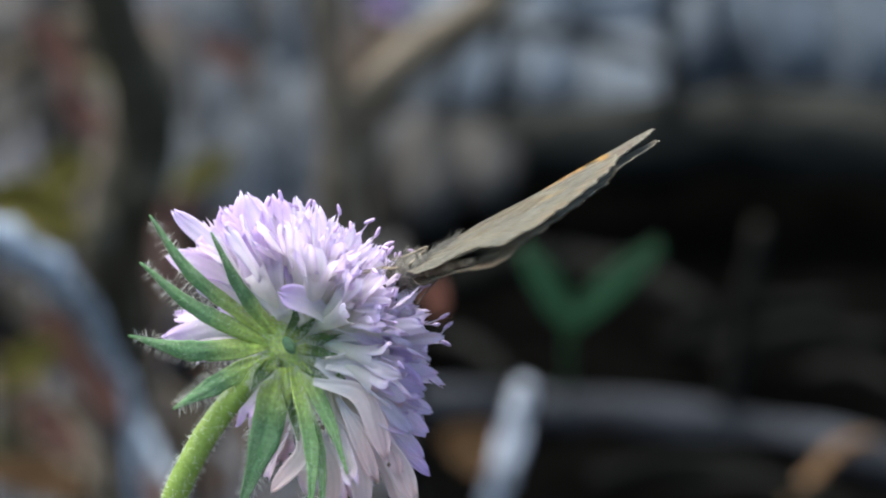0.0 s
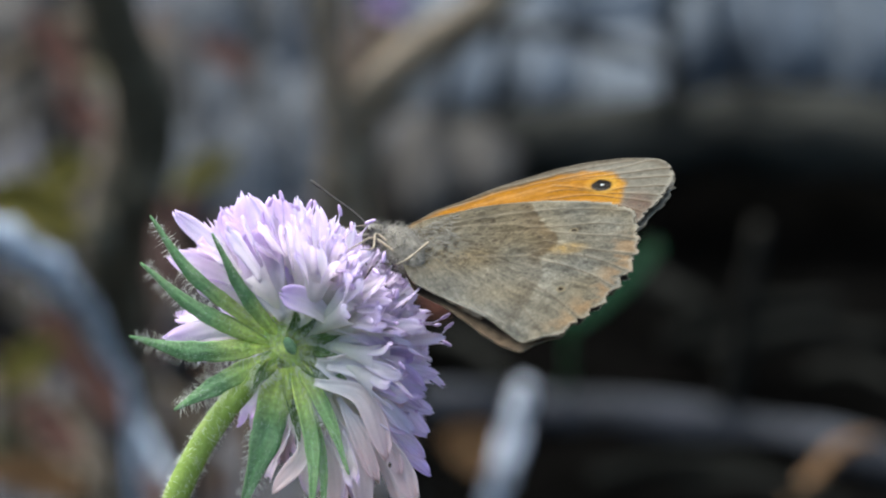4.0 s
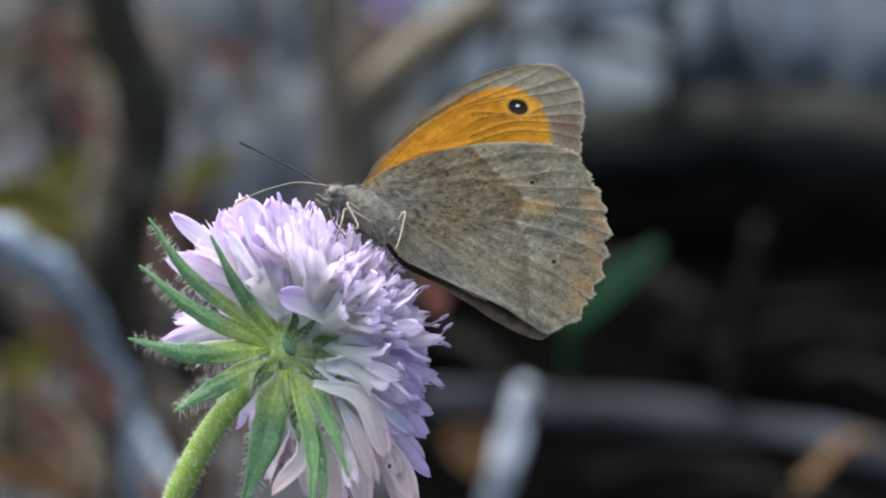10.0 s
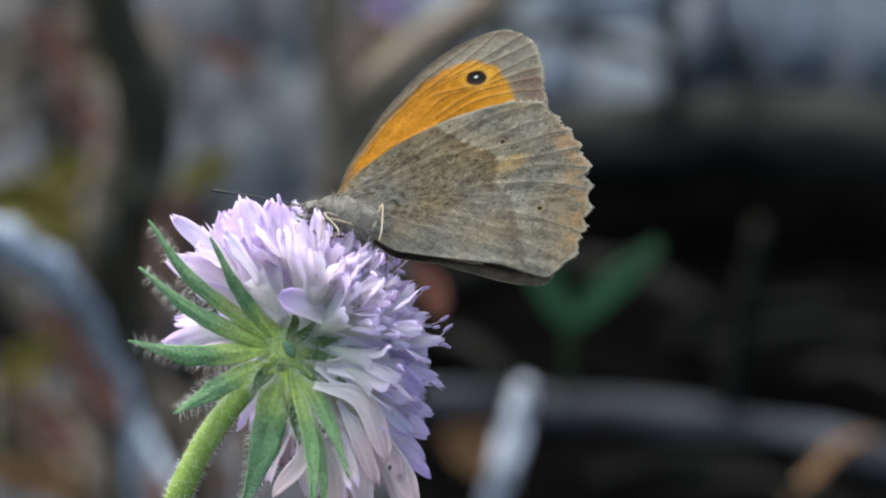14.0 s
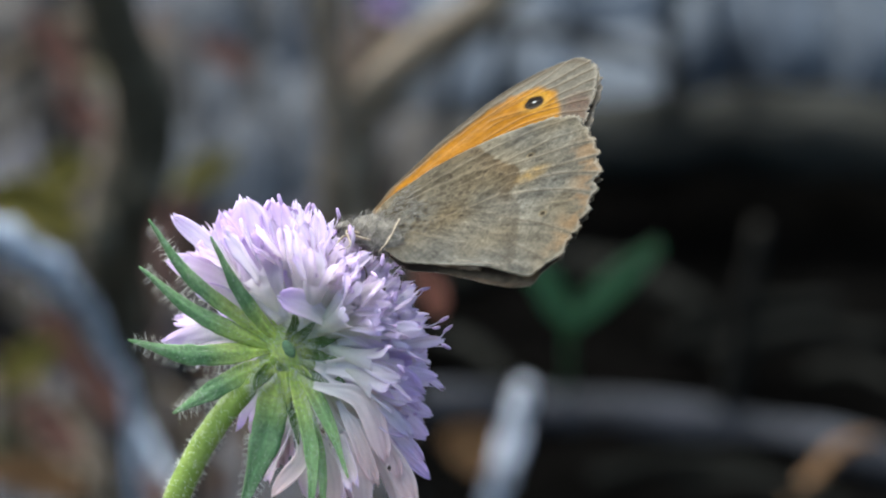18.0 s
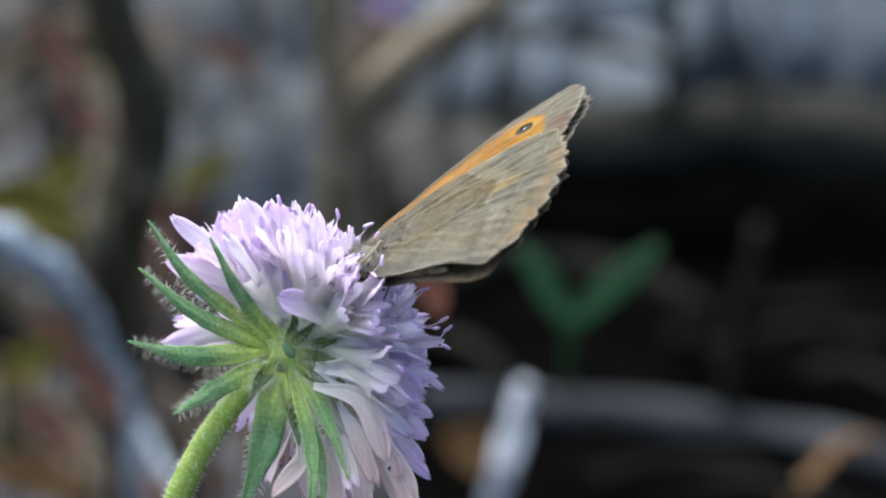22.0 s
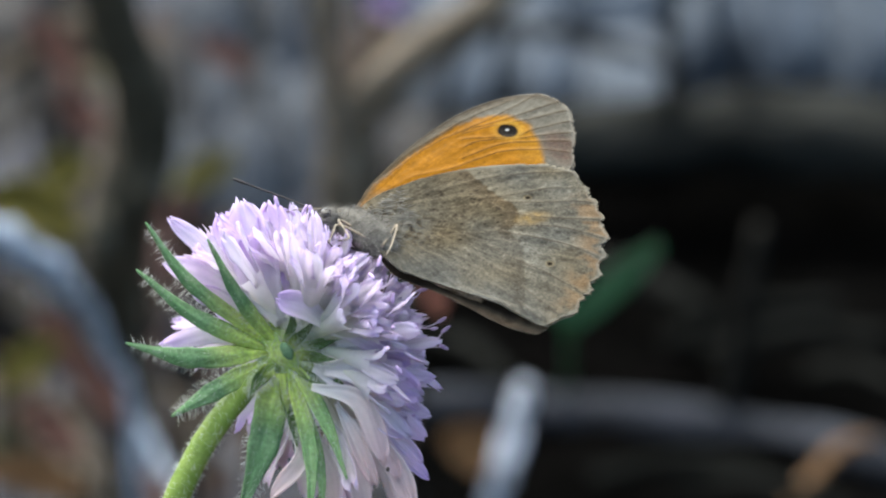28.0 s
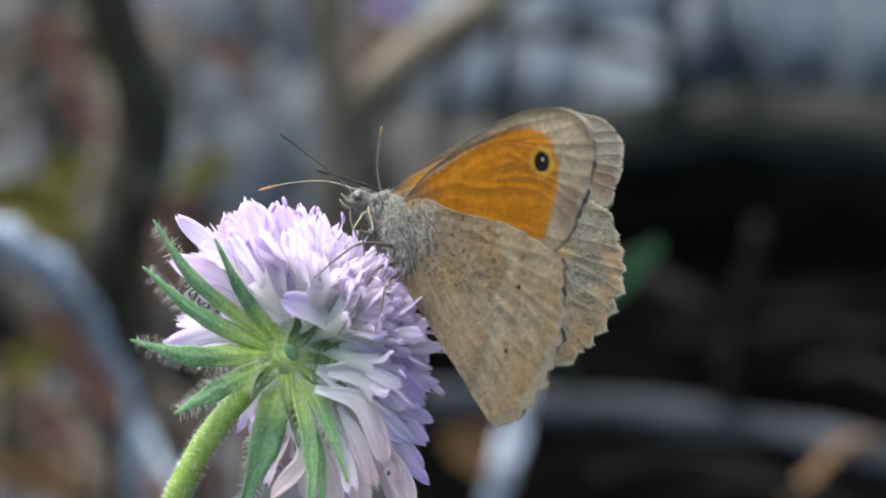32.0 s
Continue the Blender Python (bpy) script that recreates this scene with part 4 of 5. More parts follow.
FORE_VEINS = [[(0, 26), (57, 68), (156, 119), (239, 150), (284, 166), (380, 186)], [(6, 20), (90, 74), (200, 124), (262, 136)], [(262, 136), (330, 150), (430, 180)], [(262, 134), (340, 134), (458, 142)],
              [(258, 128), (330, 124), (398, 116), (458, 114)], [(250, 112), (335, 84), (379, 87), (450, 83)], [(240, 90), (276, 94), (335, 79), (436, 54)], [(225, 62), (322, 70), (424, 33)],
              [(190, 42), (296, 52), (363, 33), (412, 4)], [(6, 8), (110, 44), (190, 42)], [(10, 2), (170, -10), (395, -36)]]
HIND_VEINS = [[(8, -6), (142, -3), (249, 2), (330, -12), (394, -34)], [(8, -14), (110, -24), (190, -36), (215, -48)], [(215, -48), (274, -55), (337, -58), (398, -79)], [(215, -52), (286, -83), (364, -104), (398, -122)],
              [(232, -92), (300, -128), (392, -166)], [(8, -40), (60, -108), (105, -123), (207, -133), (232, -118), (232, -92), (215, -48)], [(222, -125), (307, -156), (376, -213)], [(207, -133), (302, -201), (350, -256)],
              [(150, -130), (208, -215), (250, -267), (290, -338)], [(105, -123), (170, -230), (226, -368)], [(4, -60), (102, -199), (159, -287), (190, -368)], [(2, -80), (60, -205), (150, -330)]]


def points_near(x, y, count, seed, box, size):
    """How close each place lies to one of many small strewn marks, 1 at their middle."""
    rnd = random.Random(seed)
    out = np.zeros(x.shape)
    for _ in range(count):
        cx, cy, r = rnd.uniform(box[0], box[2]), rnd.uniform(box[1], box[3]), size * rnd.uniform(0.6, 1.5)
        near = (np.abs(x - cx) < 2 * r) & (np.abs(y - cy) < 2 * r)
        out[near] = np.maximum(out[near], ramp(-np.hypot((x[near] - cx) * 0.7, y[near] - cy), -r, -0.4 * r))
    return out


def streaks(x, y, root, along, across, seed):
    """Grain drawn out along the rays that run from a wing's root."""
    dx, dy = x - root[0], y - root[1]
    return grain(np.hypot(dx, dy) / along, np.degrees(np.arctan2(dy, dx)) * 4.2 / across, 1.0, seed)


def fore_colours(x, y, warm):
    g1, g2, g3, g4 = grain(x, y, 26, 1), grain(x, y, 7, 2), grain(x, y, 3, 3), streaks(x, y, (0, 0), 60, 4, 9)
    grey = np.array((0.18, 0.166, 0.143)) * (1 + 0.82 * warm * np.array((1.4, 1.05, 0.72)))
    c = np.tile(grey, (len(x), 1)) * (0.55 + 0.3 * g1 + 0.3 * g2 + 0.25 * g3 + 0.25 * g4)[:, None]
    # along the front edge the grey is browner
    lead = inside(x, y, FORE_RIM)
    c = blend(c, np.array((0.115, 0.09, 0.065)) * (1 + 0.5 * warm), 0.7 * ramp(-lead, -22, -6) * ramp(y - 0.3 * x, -10, 20))
    o = inside(x + 9 * (g1 - 0.5), y + 6 * (g2 - 0.5) + 5 * (g3 - 0.5), ORANGE)
    org = np.array((0.39, 0.165, 0.012)) * (1 + warm * np.array((0.2, 0.04, -0.2))) * (0.72 + 0.22 * g1 + 0.14 * g2 + 0.28 * g4)[:, None]
    fade = ramp(x, 290, 375)[:, None] * (1 - 0.5 * warm)
    org = org * (1 - 0.65 * fade) + np.array((0.5, 0.25, 0.03)) * 0.65 * fade
    k = ramp(o, -6, 9)[:, None]
    c = c * (1 - k) + org * k
    # dusky strip over the cell, and a dusky rim behind the orange
    cell = vein_dist(x, y, FORE_VEINS[:1])
    c = blend(c, (0.115, 0.072, 0.028), 0.75 * ramp(-cell, -8, -1) * ramp(x, 20, 90) * (1 - ramp(x, 250, 310)) * (0.5 + 0.5 * g2))
    brown = ramp(-np.hypot((x - 402) / 32, (y - 22) / 52), -1.3, -0.5)
    c = blend(c, np.array((0.16, 0.105, 0.085)) * (1 + 0.7 * warm), 0.8 * brown * (0.6 + 0.6 * g2))
    c = blend(c, np.array((0.19, 0.16, 0.12)), 0.45 * ramp(-np.hypot((x - 20) / 60, (y - 18) / 30), -1.2, -0.3))
    c = blend(c, (0.38, 0.35, 0.31), 0.7 * ramp(-lead, -6, -1.5) * ramp(x, 385, 420) * (0.4 + 0.8 * g3))
    c = blend(c, (0.05, 0.04, 0.032), 0.6 * ramp(-np.abs(lead - 2), -2.5, -0.5) * ramp(y - 0.3 * x, -10, 20))
    v = vein_dist(x, y, FORE_VEINS)
    c = blend(c, np.array((0.075, 0.045, 0.02)) * (1 + 0.5 * warm), 0.85 * (1 - 0.3 * warm) * ramp(-v, -2.4, -0.4) * (0.3 + 0.7 * ramp(x, 60, 330)))
    r = np.hypot(x - 335, (y - 103) * 1.02)
    c = blend(c, (0.62, 0.36, 0.06), (0.55 + 0.35 * warm) * ramp(-r, -36, -23) * (0.5 + 0.5 * ramp(x, 318, 345)))
    c = blend(c, (0.012, 0.01, 0.01), ramp(-r + 1.5 * (g2 - 0.5), -20.5, -17.5))
    rr = np.hypot(x - 336, y - 107)
    c = blend(c, (0.85, 0.87, 0.92), ramp(-rr, -3.4, -1.8))
    return c


def hind_colours(x, y, warm):
    g1, g2, g3, g4 = grain(x, y, 34, 5), grain(x, y, 9, 6), grain(x, y, 3.4, 7), streaks(x, y, (0, -30), 45, 5, 8)
    g5, g6 = grain(x, y, 60, 15), grain(x, y, 2.0, 16)
    # grey outside the crooked middle line, browner inside it, greyer again low down
    outer = np.array((0.182, 0.165, 0.132)) * (1 + warm * np.array((1.5, 1.05, 0.66)))
    inner = np.array((0.15, 0.125, 0.086)) * (1 + warm * np.array((1.5, 1.15, 0.95)))
    low = np.array((0.158, 0.143, 0.115)) * (1 + warm * np.array((1.55, 1.1, 0.72)))
    side = inside(x + 7 * (g2 - 0.5), y + 7 * (g2 - 0.5), BASAL)
    k = ramp(side, -2.5, 2.5)[:, None]
    down = ramp(-y + 30 * (g1 - 0.5), 90, 190)[:, None]
    c = outer * (1 - k) + (inner * (1 - down) + low * down) * k
    edge = ramp(side, -1, 1) * ramp(-side, -46, 0) * ramp(x, 110, 190)
    c = blend(c, np.array((0.083, 0.056, 0.035)) * (1 + 1.9 * warm), edge * (0.45 - 0.25 * down[:, 0]) * (1 - 0.35 * warm))
    c = blend(c, np.array((0.24, 0.22, 0.18)) * (1 + 0.6 * warm), 0.5 * ramp(-side, -1, 2) * ramp(side, -30, -3) * ramp(x, 150, 220))
    c = c * (1 + (1 - 0.3 * warm) * (0.5 * (g1 - 0.5) + 0.45 * (g2 - 0.5) + 0.5 * (g4 - 0.5) + 0.4 * (g6 - 0.5)))[:, None]
    c = c * (1 + (g5 - 0.5)[:, None] * np.array((0.2, 0.04, -0.24)))
    c = c * np.where(g3 > 0.8, 0.62 + 0.2 * warm, np.where(g3 < 0.16, 1.35 - 0.2 * warm, 1.0))[:, None]
    # ochre flush beyond the crook of the line
    c = blend(c, (0.42, 0.27, 0.09), (0.62 - 0.45 * warm) * ramp(-np.hypot((x - 278) / 34, (y + 122) / 18), -1.3, -0.3) * (0.4 + 0.8 * g2))
    rim = inside(x, y, HIND_RIM)
    v = vein_dist(x, y, HIND_VEINS)
    # brown flushes between the veins along the outer rim
    fl = ramp(-rim, -66, -14) * ramp(g1 + 0.4 * g2, 0.42, 0.85) * ramp(x, 180, 300) * ramp(v, 1, 9) * ramp(-y, 70, 130)
    c = blend(c, np.array((0.27, 0.165, 0.085)) * (1 + 0.25 * warm), 0.7 * fl)
    c = blend(c, np.array((0.085, 0.06, 0.04)) * (1 + 0.5 * warm), (0.72 - 0.25 * warm) * ramp(-v, -2.4, -0.5) * (0.16 + 0.84 * ramp(x - 0.25 * y, 170, 350)) * (0.55 + 0.6 * g2))
    c = blend(c, (0.42, 0.39, 0.34), 0.65 * ramp(-rim, -7, -1.5) * ramp(x, 150, 260) * (0.3 + 0.9 * g3))
    # dark scales strewn over the inner half
    c = blend(c, np.array((0.035, 0.026, 0.02)) * (1 + warm), 0.8 * points_near(x, y, 90, 61, (10, -140, 235, 30), 3.0))
    c = blend(c, np.array((0.05, 0.04, 0.03)) * (1 + warm), 0.6 * points_near(x, y, 90, 62, (20, -330, 330, -60), 2.4))
    # bluish down at the root
    blue = ramp(-np.hypot((x - 40) / 80, (y + 60) / 90), -1.1, -0.2)
    c = blend(c, np.array((0.2, 0.205, 0.2)) * (1 + 0.4 * warm), 0.6 * blue * ramp(g2 + 0.3 * g3, 0.45, 0.75))
    c = blend(c, (0.045, 0.045, 0.05), 0.7 * blue * ramp(-g2 - 0.3 * g4, -0.5, -0.3))
    c = blend(c, (0.19, 0.2, 0.205), 0.4 * (1 - warm) * ramp(-y - 0.75 * x, 60, 170) * (1 - ramp(x, 60, 220)) * (0.4 + 0.8 * g2))
    for sx, sy, sr in ((290, -70 - 52 * warm, 5.0), (261, -243, 4.4)):
        r = np.hypot(x - sx, (y - sy) * 1.15)
        c = blend(c, (0.4, 0.3, 0.15), 0.35 * ramp(-r, -10, -6))
        c = blend(c, (0.012, 0.009, 0.009), ramp(-r, -sr - 1.2, -sr + 1))
    return c


def upper_colours(x, y, fore):
    """The dark brown upper side, with a pale fringe."""
    g = 0.7 + 0.6 * grain(x, y, 12, 11)
    c = np.tile(np.array((0.07, 0.05, 0.04)), (len(x), 1)) * g[:, None]
    if fore:
        c = blend(c, (0.3, 0.12, 0.03), 0.7 * ramp(-np.hypot((x - 300) / 90, (y - 60) / 60), -1.1, -0.5))
        c = blend(c, (0.01, 0.008, 0.008), ramp(-np.hypot(x - 338, y - 104), -24, -18))
    else:
        c = blend(c, (0.34, 0.23, 0.14), 0.85 * ramp(-y, 318, 345) * ramp(grain(x, y, 22, 17), 0.2, 0.6))
        c = blend(c, (0.44, 0.31, 0.21), 0.8 * ramp(-vein_dist(x, y, [INNER]), -20, -5) * ramp(-y, 190, 250))
        c = blend(c, (0.09, 0.062, 0.05), 0.8 * ramp(-y - 0.9 * x, 150, 230) * ramp(grain(x, y, 18, 19), 0.2, 0.7))
    return blend(c, (0.4, 0.36, 0.31), 0.8 * ramp(-inside(x, y, FORE_RIM if fore else HIND_RIM), -10, -4) * ramp(x, 170, 260))


# the inner margin of the hindwing, which wraps round the abdomen
INNER = [(-12, -100), (3, -165), (41, -212), (86, -265), (131, -314), (172, -362), (205, -380)]


def wing_mesh(name, rim, centre, fore, warm, flip, seed):
    """Both faces of one wing, with ribbing along the veins, soft pleats and a ragged fringe."""
    n, m = (240, 60) if flip else (520, 120)
    if flip and not fore:       # the far inner margin hangs a little lower than the near one
        rim = [(0.975 * x - 7 * k, 0.975 * y - 8 * k) for x, y in rim for k in [max(0.0, 1 - math.hypot(x - 118, y + 318) / 115)]]
    o = loop_curve(rim, n)
    d = o - np.array(centre)
    rr = np.hypot(d[:, 0], d[:, 1])
    ang = np.arange(n) * 520.0 / n
    outer = np.maximum(ramp(o[:, 0], 180, 300) * (1 - ramp(o[:, 1], 0, 40)), 0.35 * ramp(-o[:, 1], 150, 220)) if not fore else ramp(o[:, 0], 395, 420) * (1 - ramp(o[:, 1], 150, 185))
    fray = (grain(ang, ang * 0.0, 1.3, seed) - 0.5) * 8 + (grain(ang, ang * 0.0, 4.0, seed + 4) - 0.5) * 5 + (grain(ang, ang * 0.0, 11.0, seed + 1) - 0.5) * 5
    d = d * (1 + outer * fray / rr)[:, None]
    fr = np.concatenate([[0.0], (np.arange(1, m + 1) / m) ** 0.75])
    pts = np.array(centre) + d[None, :, :] * fr[1:, None, None]
    x = np.concatenate([[centre[0]], pts[:, :, 0].ravel()])
    y = np.concatenate([[centre[1]], pts[:, :, 1].ravel()])
    v = vein_dist(x, y, FORE_VEINS if fore else HIND_VEINS)
    relief = (1 - 0.35 * warm) * (1.1 * np.exp(-(v / 6.0) ** 2) - 0.5 * np.exp(-((v - 14) / 7.0) ** 2)) + 3.0 * (grain(x, y, 70, 900 + flip) - 0.5) + 1.6 * (grain(x, y, 24, 902 + flip) - 0.5)
    bow = 0.00002 * (x - 150) ** 2
    if not fore:
        bow = bow + 2 * ramp(-y - x * 0.9, 130, 240) + 4 * ramp(-y, 150, 380)
    yy = -relief + (0.7 if flip else -0.8) * bow      # the far pair lies close behind the near one
    if fore:       # the front edge leans away
        yy = yy + (-1.0 if flip else 1.0) * 5 * ramp(y - 0.36 * x - 45 * ramp(-x, -110, 0), 4, 62)
    if not fore:
        # the inner margins stand apart in waves where the abdomen lies between them
        k = np.exp(-(vein_dist(x, y, [INNER]) / (48.0 if flip else 26.0)) ** 2) * (1 - 0.75 * ramp(x, 150, 225))
        run = -y - 0.55 * (x - 100)
        yy = yy - k * ramp(-y, 90, 190) * ((16 + 4 * np.sin(run / 26.0 + 0.8)) if flip else (0.5 + 5.5 * np.sin(run / 21.0)))
    # the whole wing is arched a little, front and rear edges away from the viewer
    yy = yy + (-1.0 if flip else 1.0) * 0.0001 * (y + 90) ** 2
    th = 1.1
    sgn = -1.0 if flip else 1.0
    front = np.stack([x, sgn * (yy - th), y], 1) * STEP
    back = np.stack([x, sgn * (yy + th), y], 1) * STEP
    faces = []
    for j in range(n):
        faces.append((0, 1 + (j + 1) % n, 1 + j))
    for i in range(m - 1):
        a = 1 + i * n
        for j in range(n):
            k = (j + 1) % n
            faces.append((a + j, a + k, a + n + k, a + n + j))
    tot = 1 + m * n
    bf = [tuple(q + tot for q in reversed(fc)) for fc in faces]
    last = 1 + (m - 1) * n
    rimf = [(last + j, last + (j + 1) % n, last + (j + 1) % n + tot, last + j + tot) for j in range(n)]
    allf = faces + bf + rimf
    if flip:
        allf = [tuple(reversed(fc)) for fc in allf]
    cf = fore_colours(x, y, warm) if fore else hind_colours(x, y, warm)
    cb = upper_colours(x, y, fore)
    return make_mesh(name, np.concatenate([front, back]), allf, M_WING, np.concatenate([cf, cb]))


BODY_AXIS = Vector((0.42, 0, -0.907)).normalized()


def wing_pose(near, opening, phi, fore=True):
    """Pose of a wing: opened about the body and swung in its plane, in degrees."""
    s = -1.0 if near else 1.0
    m = Matrix.Translation((0, s * (2 if fore else 6.5) * STEP, 0))
    m = m @ Matrix.Rotation(-radians(opening) * s, 4, BODY_AXIS)
    return m @ pose(0, 0, 0, 0, -phi, 0)


def L3(a, b, y=0.0):
    return np.array((a * STEP, y * STEP, b * STEP))


def build_butterfly(label, warm, dark_legs, seed):
    bf = new("butterfly")
    tagged(bf, label, "butterfly", "meadow butterflies")
    rb = random.Random(seed)
    wings = {}
    for near in (True, False):
        for fore in (True, False):
            nm = "forewing" if fore else "hindwing"
            rim = FORE_RIM if fore else HIND_RIM
            if dark_legs and not fore:      # the newcomer's hindwings sit lower and reach further back
                rim = [(x + 0.13 * max(0, -y - 100), y - 46 * min(1, max(0, (y + 150) / 150)) * min(1, max(0, (x - 10) / 130))) for x, y in rim]
            me = wing_mesh(nm, rim, (90, 50) if fore else (110, -110), fore, warm, not near, seed + 3 * fore + near)
            lb = "orange forewing with a black eyespot, grey rim" if fore else "mottled grey-brown hindwing with scalloped rim"
            w = part(nm, me, bf, lb)
            wings[(near, fore)] = w
            if near and not fore:
                bp, bn = [], []
                for k in range(300):
                    r, a = 84 * math.sqrt(rb.random()), rb.uniform(-1.9, 0.45)
                    bp.append(L3(r * math.cos(a) - 4, r * math.sin(a) - 12, -2.5))
                    bn.append(np.array((0.75, -0.22, -0.6)))
                hv, hf = hairs_data(bp, bn, 23 * STEP, 0.45 * STEP, rb, 0.3)
                part("basal_hairs", make_mesh("basal_hairs", hv, hf, M_PALEHAIR if dark_legs else M_FURHAIR), w, "soft grey hairs at the wing base")
    # body
    thorax_c = L3(-12, -62)
    tm = Euler((0, radians(-24), 0)).to_matrix()
    v, f = ball_data(thorax_c, (34 * STEP, 30 * STEP, 74 * STEP), 20, 16, 0.12, seed, tm)
    thorax = part("thorax", make_mesh("thorax", v, f, M_FUR), bf, "furry grey-brown thorax")
    line = curve([L3(8, -110, 4), L3(46, -168, 8), L3(88, -230, 11), L3(122, -276, 11)], 18)
    v, f = tube_data(line, np.array([14 + 1.8 * math.sin(i * 2.1) for i in range(19)]) * STEP * np.interp(np.arange(19), [0, 5, 18], [0.95, 1.05, 0.4]), 14, True, 0.06, 2)
    part("abdomen", make_mesh("abdomen", v, f, M_ABDOMEN), bf, "slender ringed brown abdomen")
    head_c = L3(-62, -4)
    v, f = ball_data(head_c, (19 * STEP, 20 * STEP, 22 * STEP), 16, 12, 0.15, seed + 5)
    head = part("head", make_mesh("head", v, f, M_FUR), bf)
    for s in (-1, 1):
        v, f = ball_data(head_c + L3(-5, 0, s * 14), (11 * STEP, 8 * STEP, 13 * STEP), 12, 10)
        part("eye", make_mesh("eye", v, f, M_EYE), head)
        v, f = tube_data(curve([L3(-70, -14, s * 7), L3(-86, -12, s * 8), L3(-96, 6, s * 8)], 8), np.array([4, 4.5, 4.5, 4.2, 3.8, 3.2, 2.6, 1.9, 0.9]) * STEP, 8, True, 0.3, 3)
        part("palp", make_mesh("palp", v, f, M_FUR), head)
        # antennae: the near one droops forward, the far one stands up
        if dark_legs:
            al = curve([L3(-64, 18, -8), L3(-72, 62, -10), L3(-68, 104, -10), L3(-62, 138, -8)] if s < 0 else [L3(-66, 14, 8), L3(-85, 30, -35), L3(-105, 45, -75), L3(-122, 58, -117)], 24)
        elif s < 0:
            al = curve([L3(-66, 16, -8), L3(-112, 55, 17), L3(-171, 67, 38), L3(-225, 62, 53)], 24)
        else:
            al = curve([L3(-64, 18, 8), L3(-100, 75, 14), L3(-143, 128, 18), L3(-178, 170, 20)], 24)
        v, f = tube_data(al, np.interp(np.arange(25), [0, 19, 21, 24], [1.4, 1.3, 2.0, 1.8]) * STEP * (0.75 if s < 0 else 1.3), 8)
        an = part("antenna", make_mesh("antenna", v, f, M_LEG if s < 0 else M_FEELER), bf, "pale thin clubbed antenna" if s < 0 else "dark thin clubbed antenna")
        v, f = tube_data(al[19:], np.array([1.3, 2.0, 2.5, 2.6, 2.2, 1.2]) * STEP * (0.85 if s < 0 else 1.2), 8)
        part("club", make_mesh("club", v, f, M_CLUB if s < 0 else M_FEELER), an)
    # proboscis
    v, f = tube_data(curve([L3(-80, -16), L3(-86, -50), L3(-78, -95)], 10), 1.6 * STEP, 6)
    part("proboscis", make_mesh("proboscis", v, f, M_DARKLEG), head)
    # legs
    for s in (-1, 1):
        # reaching legs: along, up and through the butterfly
        long_legs = [[(-12, -80, -20), (-8, -66, -110), (-25, -92, -158), (-38, -125, -201)], [(-8, -110, -24), (10, -116, -92), (6, -180, -138), (-4, -230, -173)], [(2, -130, -24), (34, -136, -85), (48, -185, -116), (58, -215, -138)]]
        for pts in long_legs if dark_legs and s < 0 else ([(-34, -60), (-58, -40), (-62, -98), (-84, -112)], [(-24, -90), (-62, -52), (-84, -78), (-104, -110)], [(-6, -118), (34, -84), (2, -140), (-22, -172)]):
            ln = curve([L3(*q) if len(q) == 3 else L3(*q, s * (16 + 10 * k)) for k, q in enumerate(pts)], 18)
            v, f = tube_data(ln, np.interp(np.arange(19), [0, 6, 12, 18], [3.0, 2.1, 1.6, 0.9]) * STEP * (1.2 if dark_legs else 1), 7)
            part("leg", make_mesh("leg", v, f, M_DARKLEG if dark_legs or s > 0 else M_LEG), bf, "thin jointed leg")
    # fur
    hp, hn = [], []
    for k in range(900):
        d = np.array([rb.gauss(0, 1) for _ in range(3)])
        d /= np.linalg.norm(d)
        if k < 700:
            q = tm @ Vector((d[0] * 34 * STEP, d[1] * 30 * STEP, d[2] * 74 * STEP))
            hp.append(thorax_c + np.array(q))
        else:
            hp.append(head_c + d * 19 * STEP)
        hn.append(d * 0.8 + np.array((0.5, 0, -0.45)))
    v, f = hairs_data(hp, hn, 19 * STEP, 0.55 * STEP, rb, 0.3)
    part("fur", make_mesh("fur", v, f, M_PALEHAIR if dark_legs else M_FURHAIR), thorax)
    return bf, wings, an


visitor, visitor_wings, raised = build_butterfly("meadow brown butterfly with closed grey wings feeding on the scabious", 0.0, False, 5)
comer, comer_wings, _ = build_butterfly("sandy tan and orange butterfly flying in to the scabious", 1.0, True, 40)
for ob in comer.children:
    if ob.name.startswith("hindwing"):
        tagged(ob, "smooth sandy tan hindwing with two dark dots")


def fly(rx, ry, rz, u, v, depth=0.0):
    """Pose of a butterfly on the stage: a turn vector in degrees, its wing root's place in steps, and mm behind."""
    r = Vector((radians(rx), radians(ry), radians(rz)))
    q = Matrix.Rotation(r.length, 4, r.normalized()) if r.length > 1e-6 else Matrix()
    return STAGE @ Matrix.Translation((u * STEP, depth * MM, v * STEP)) @ q


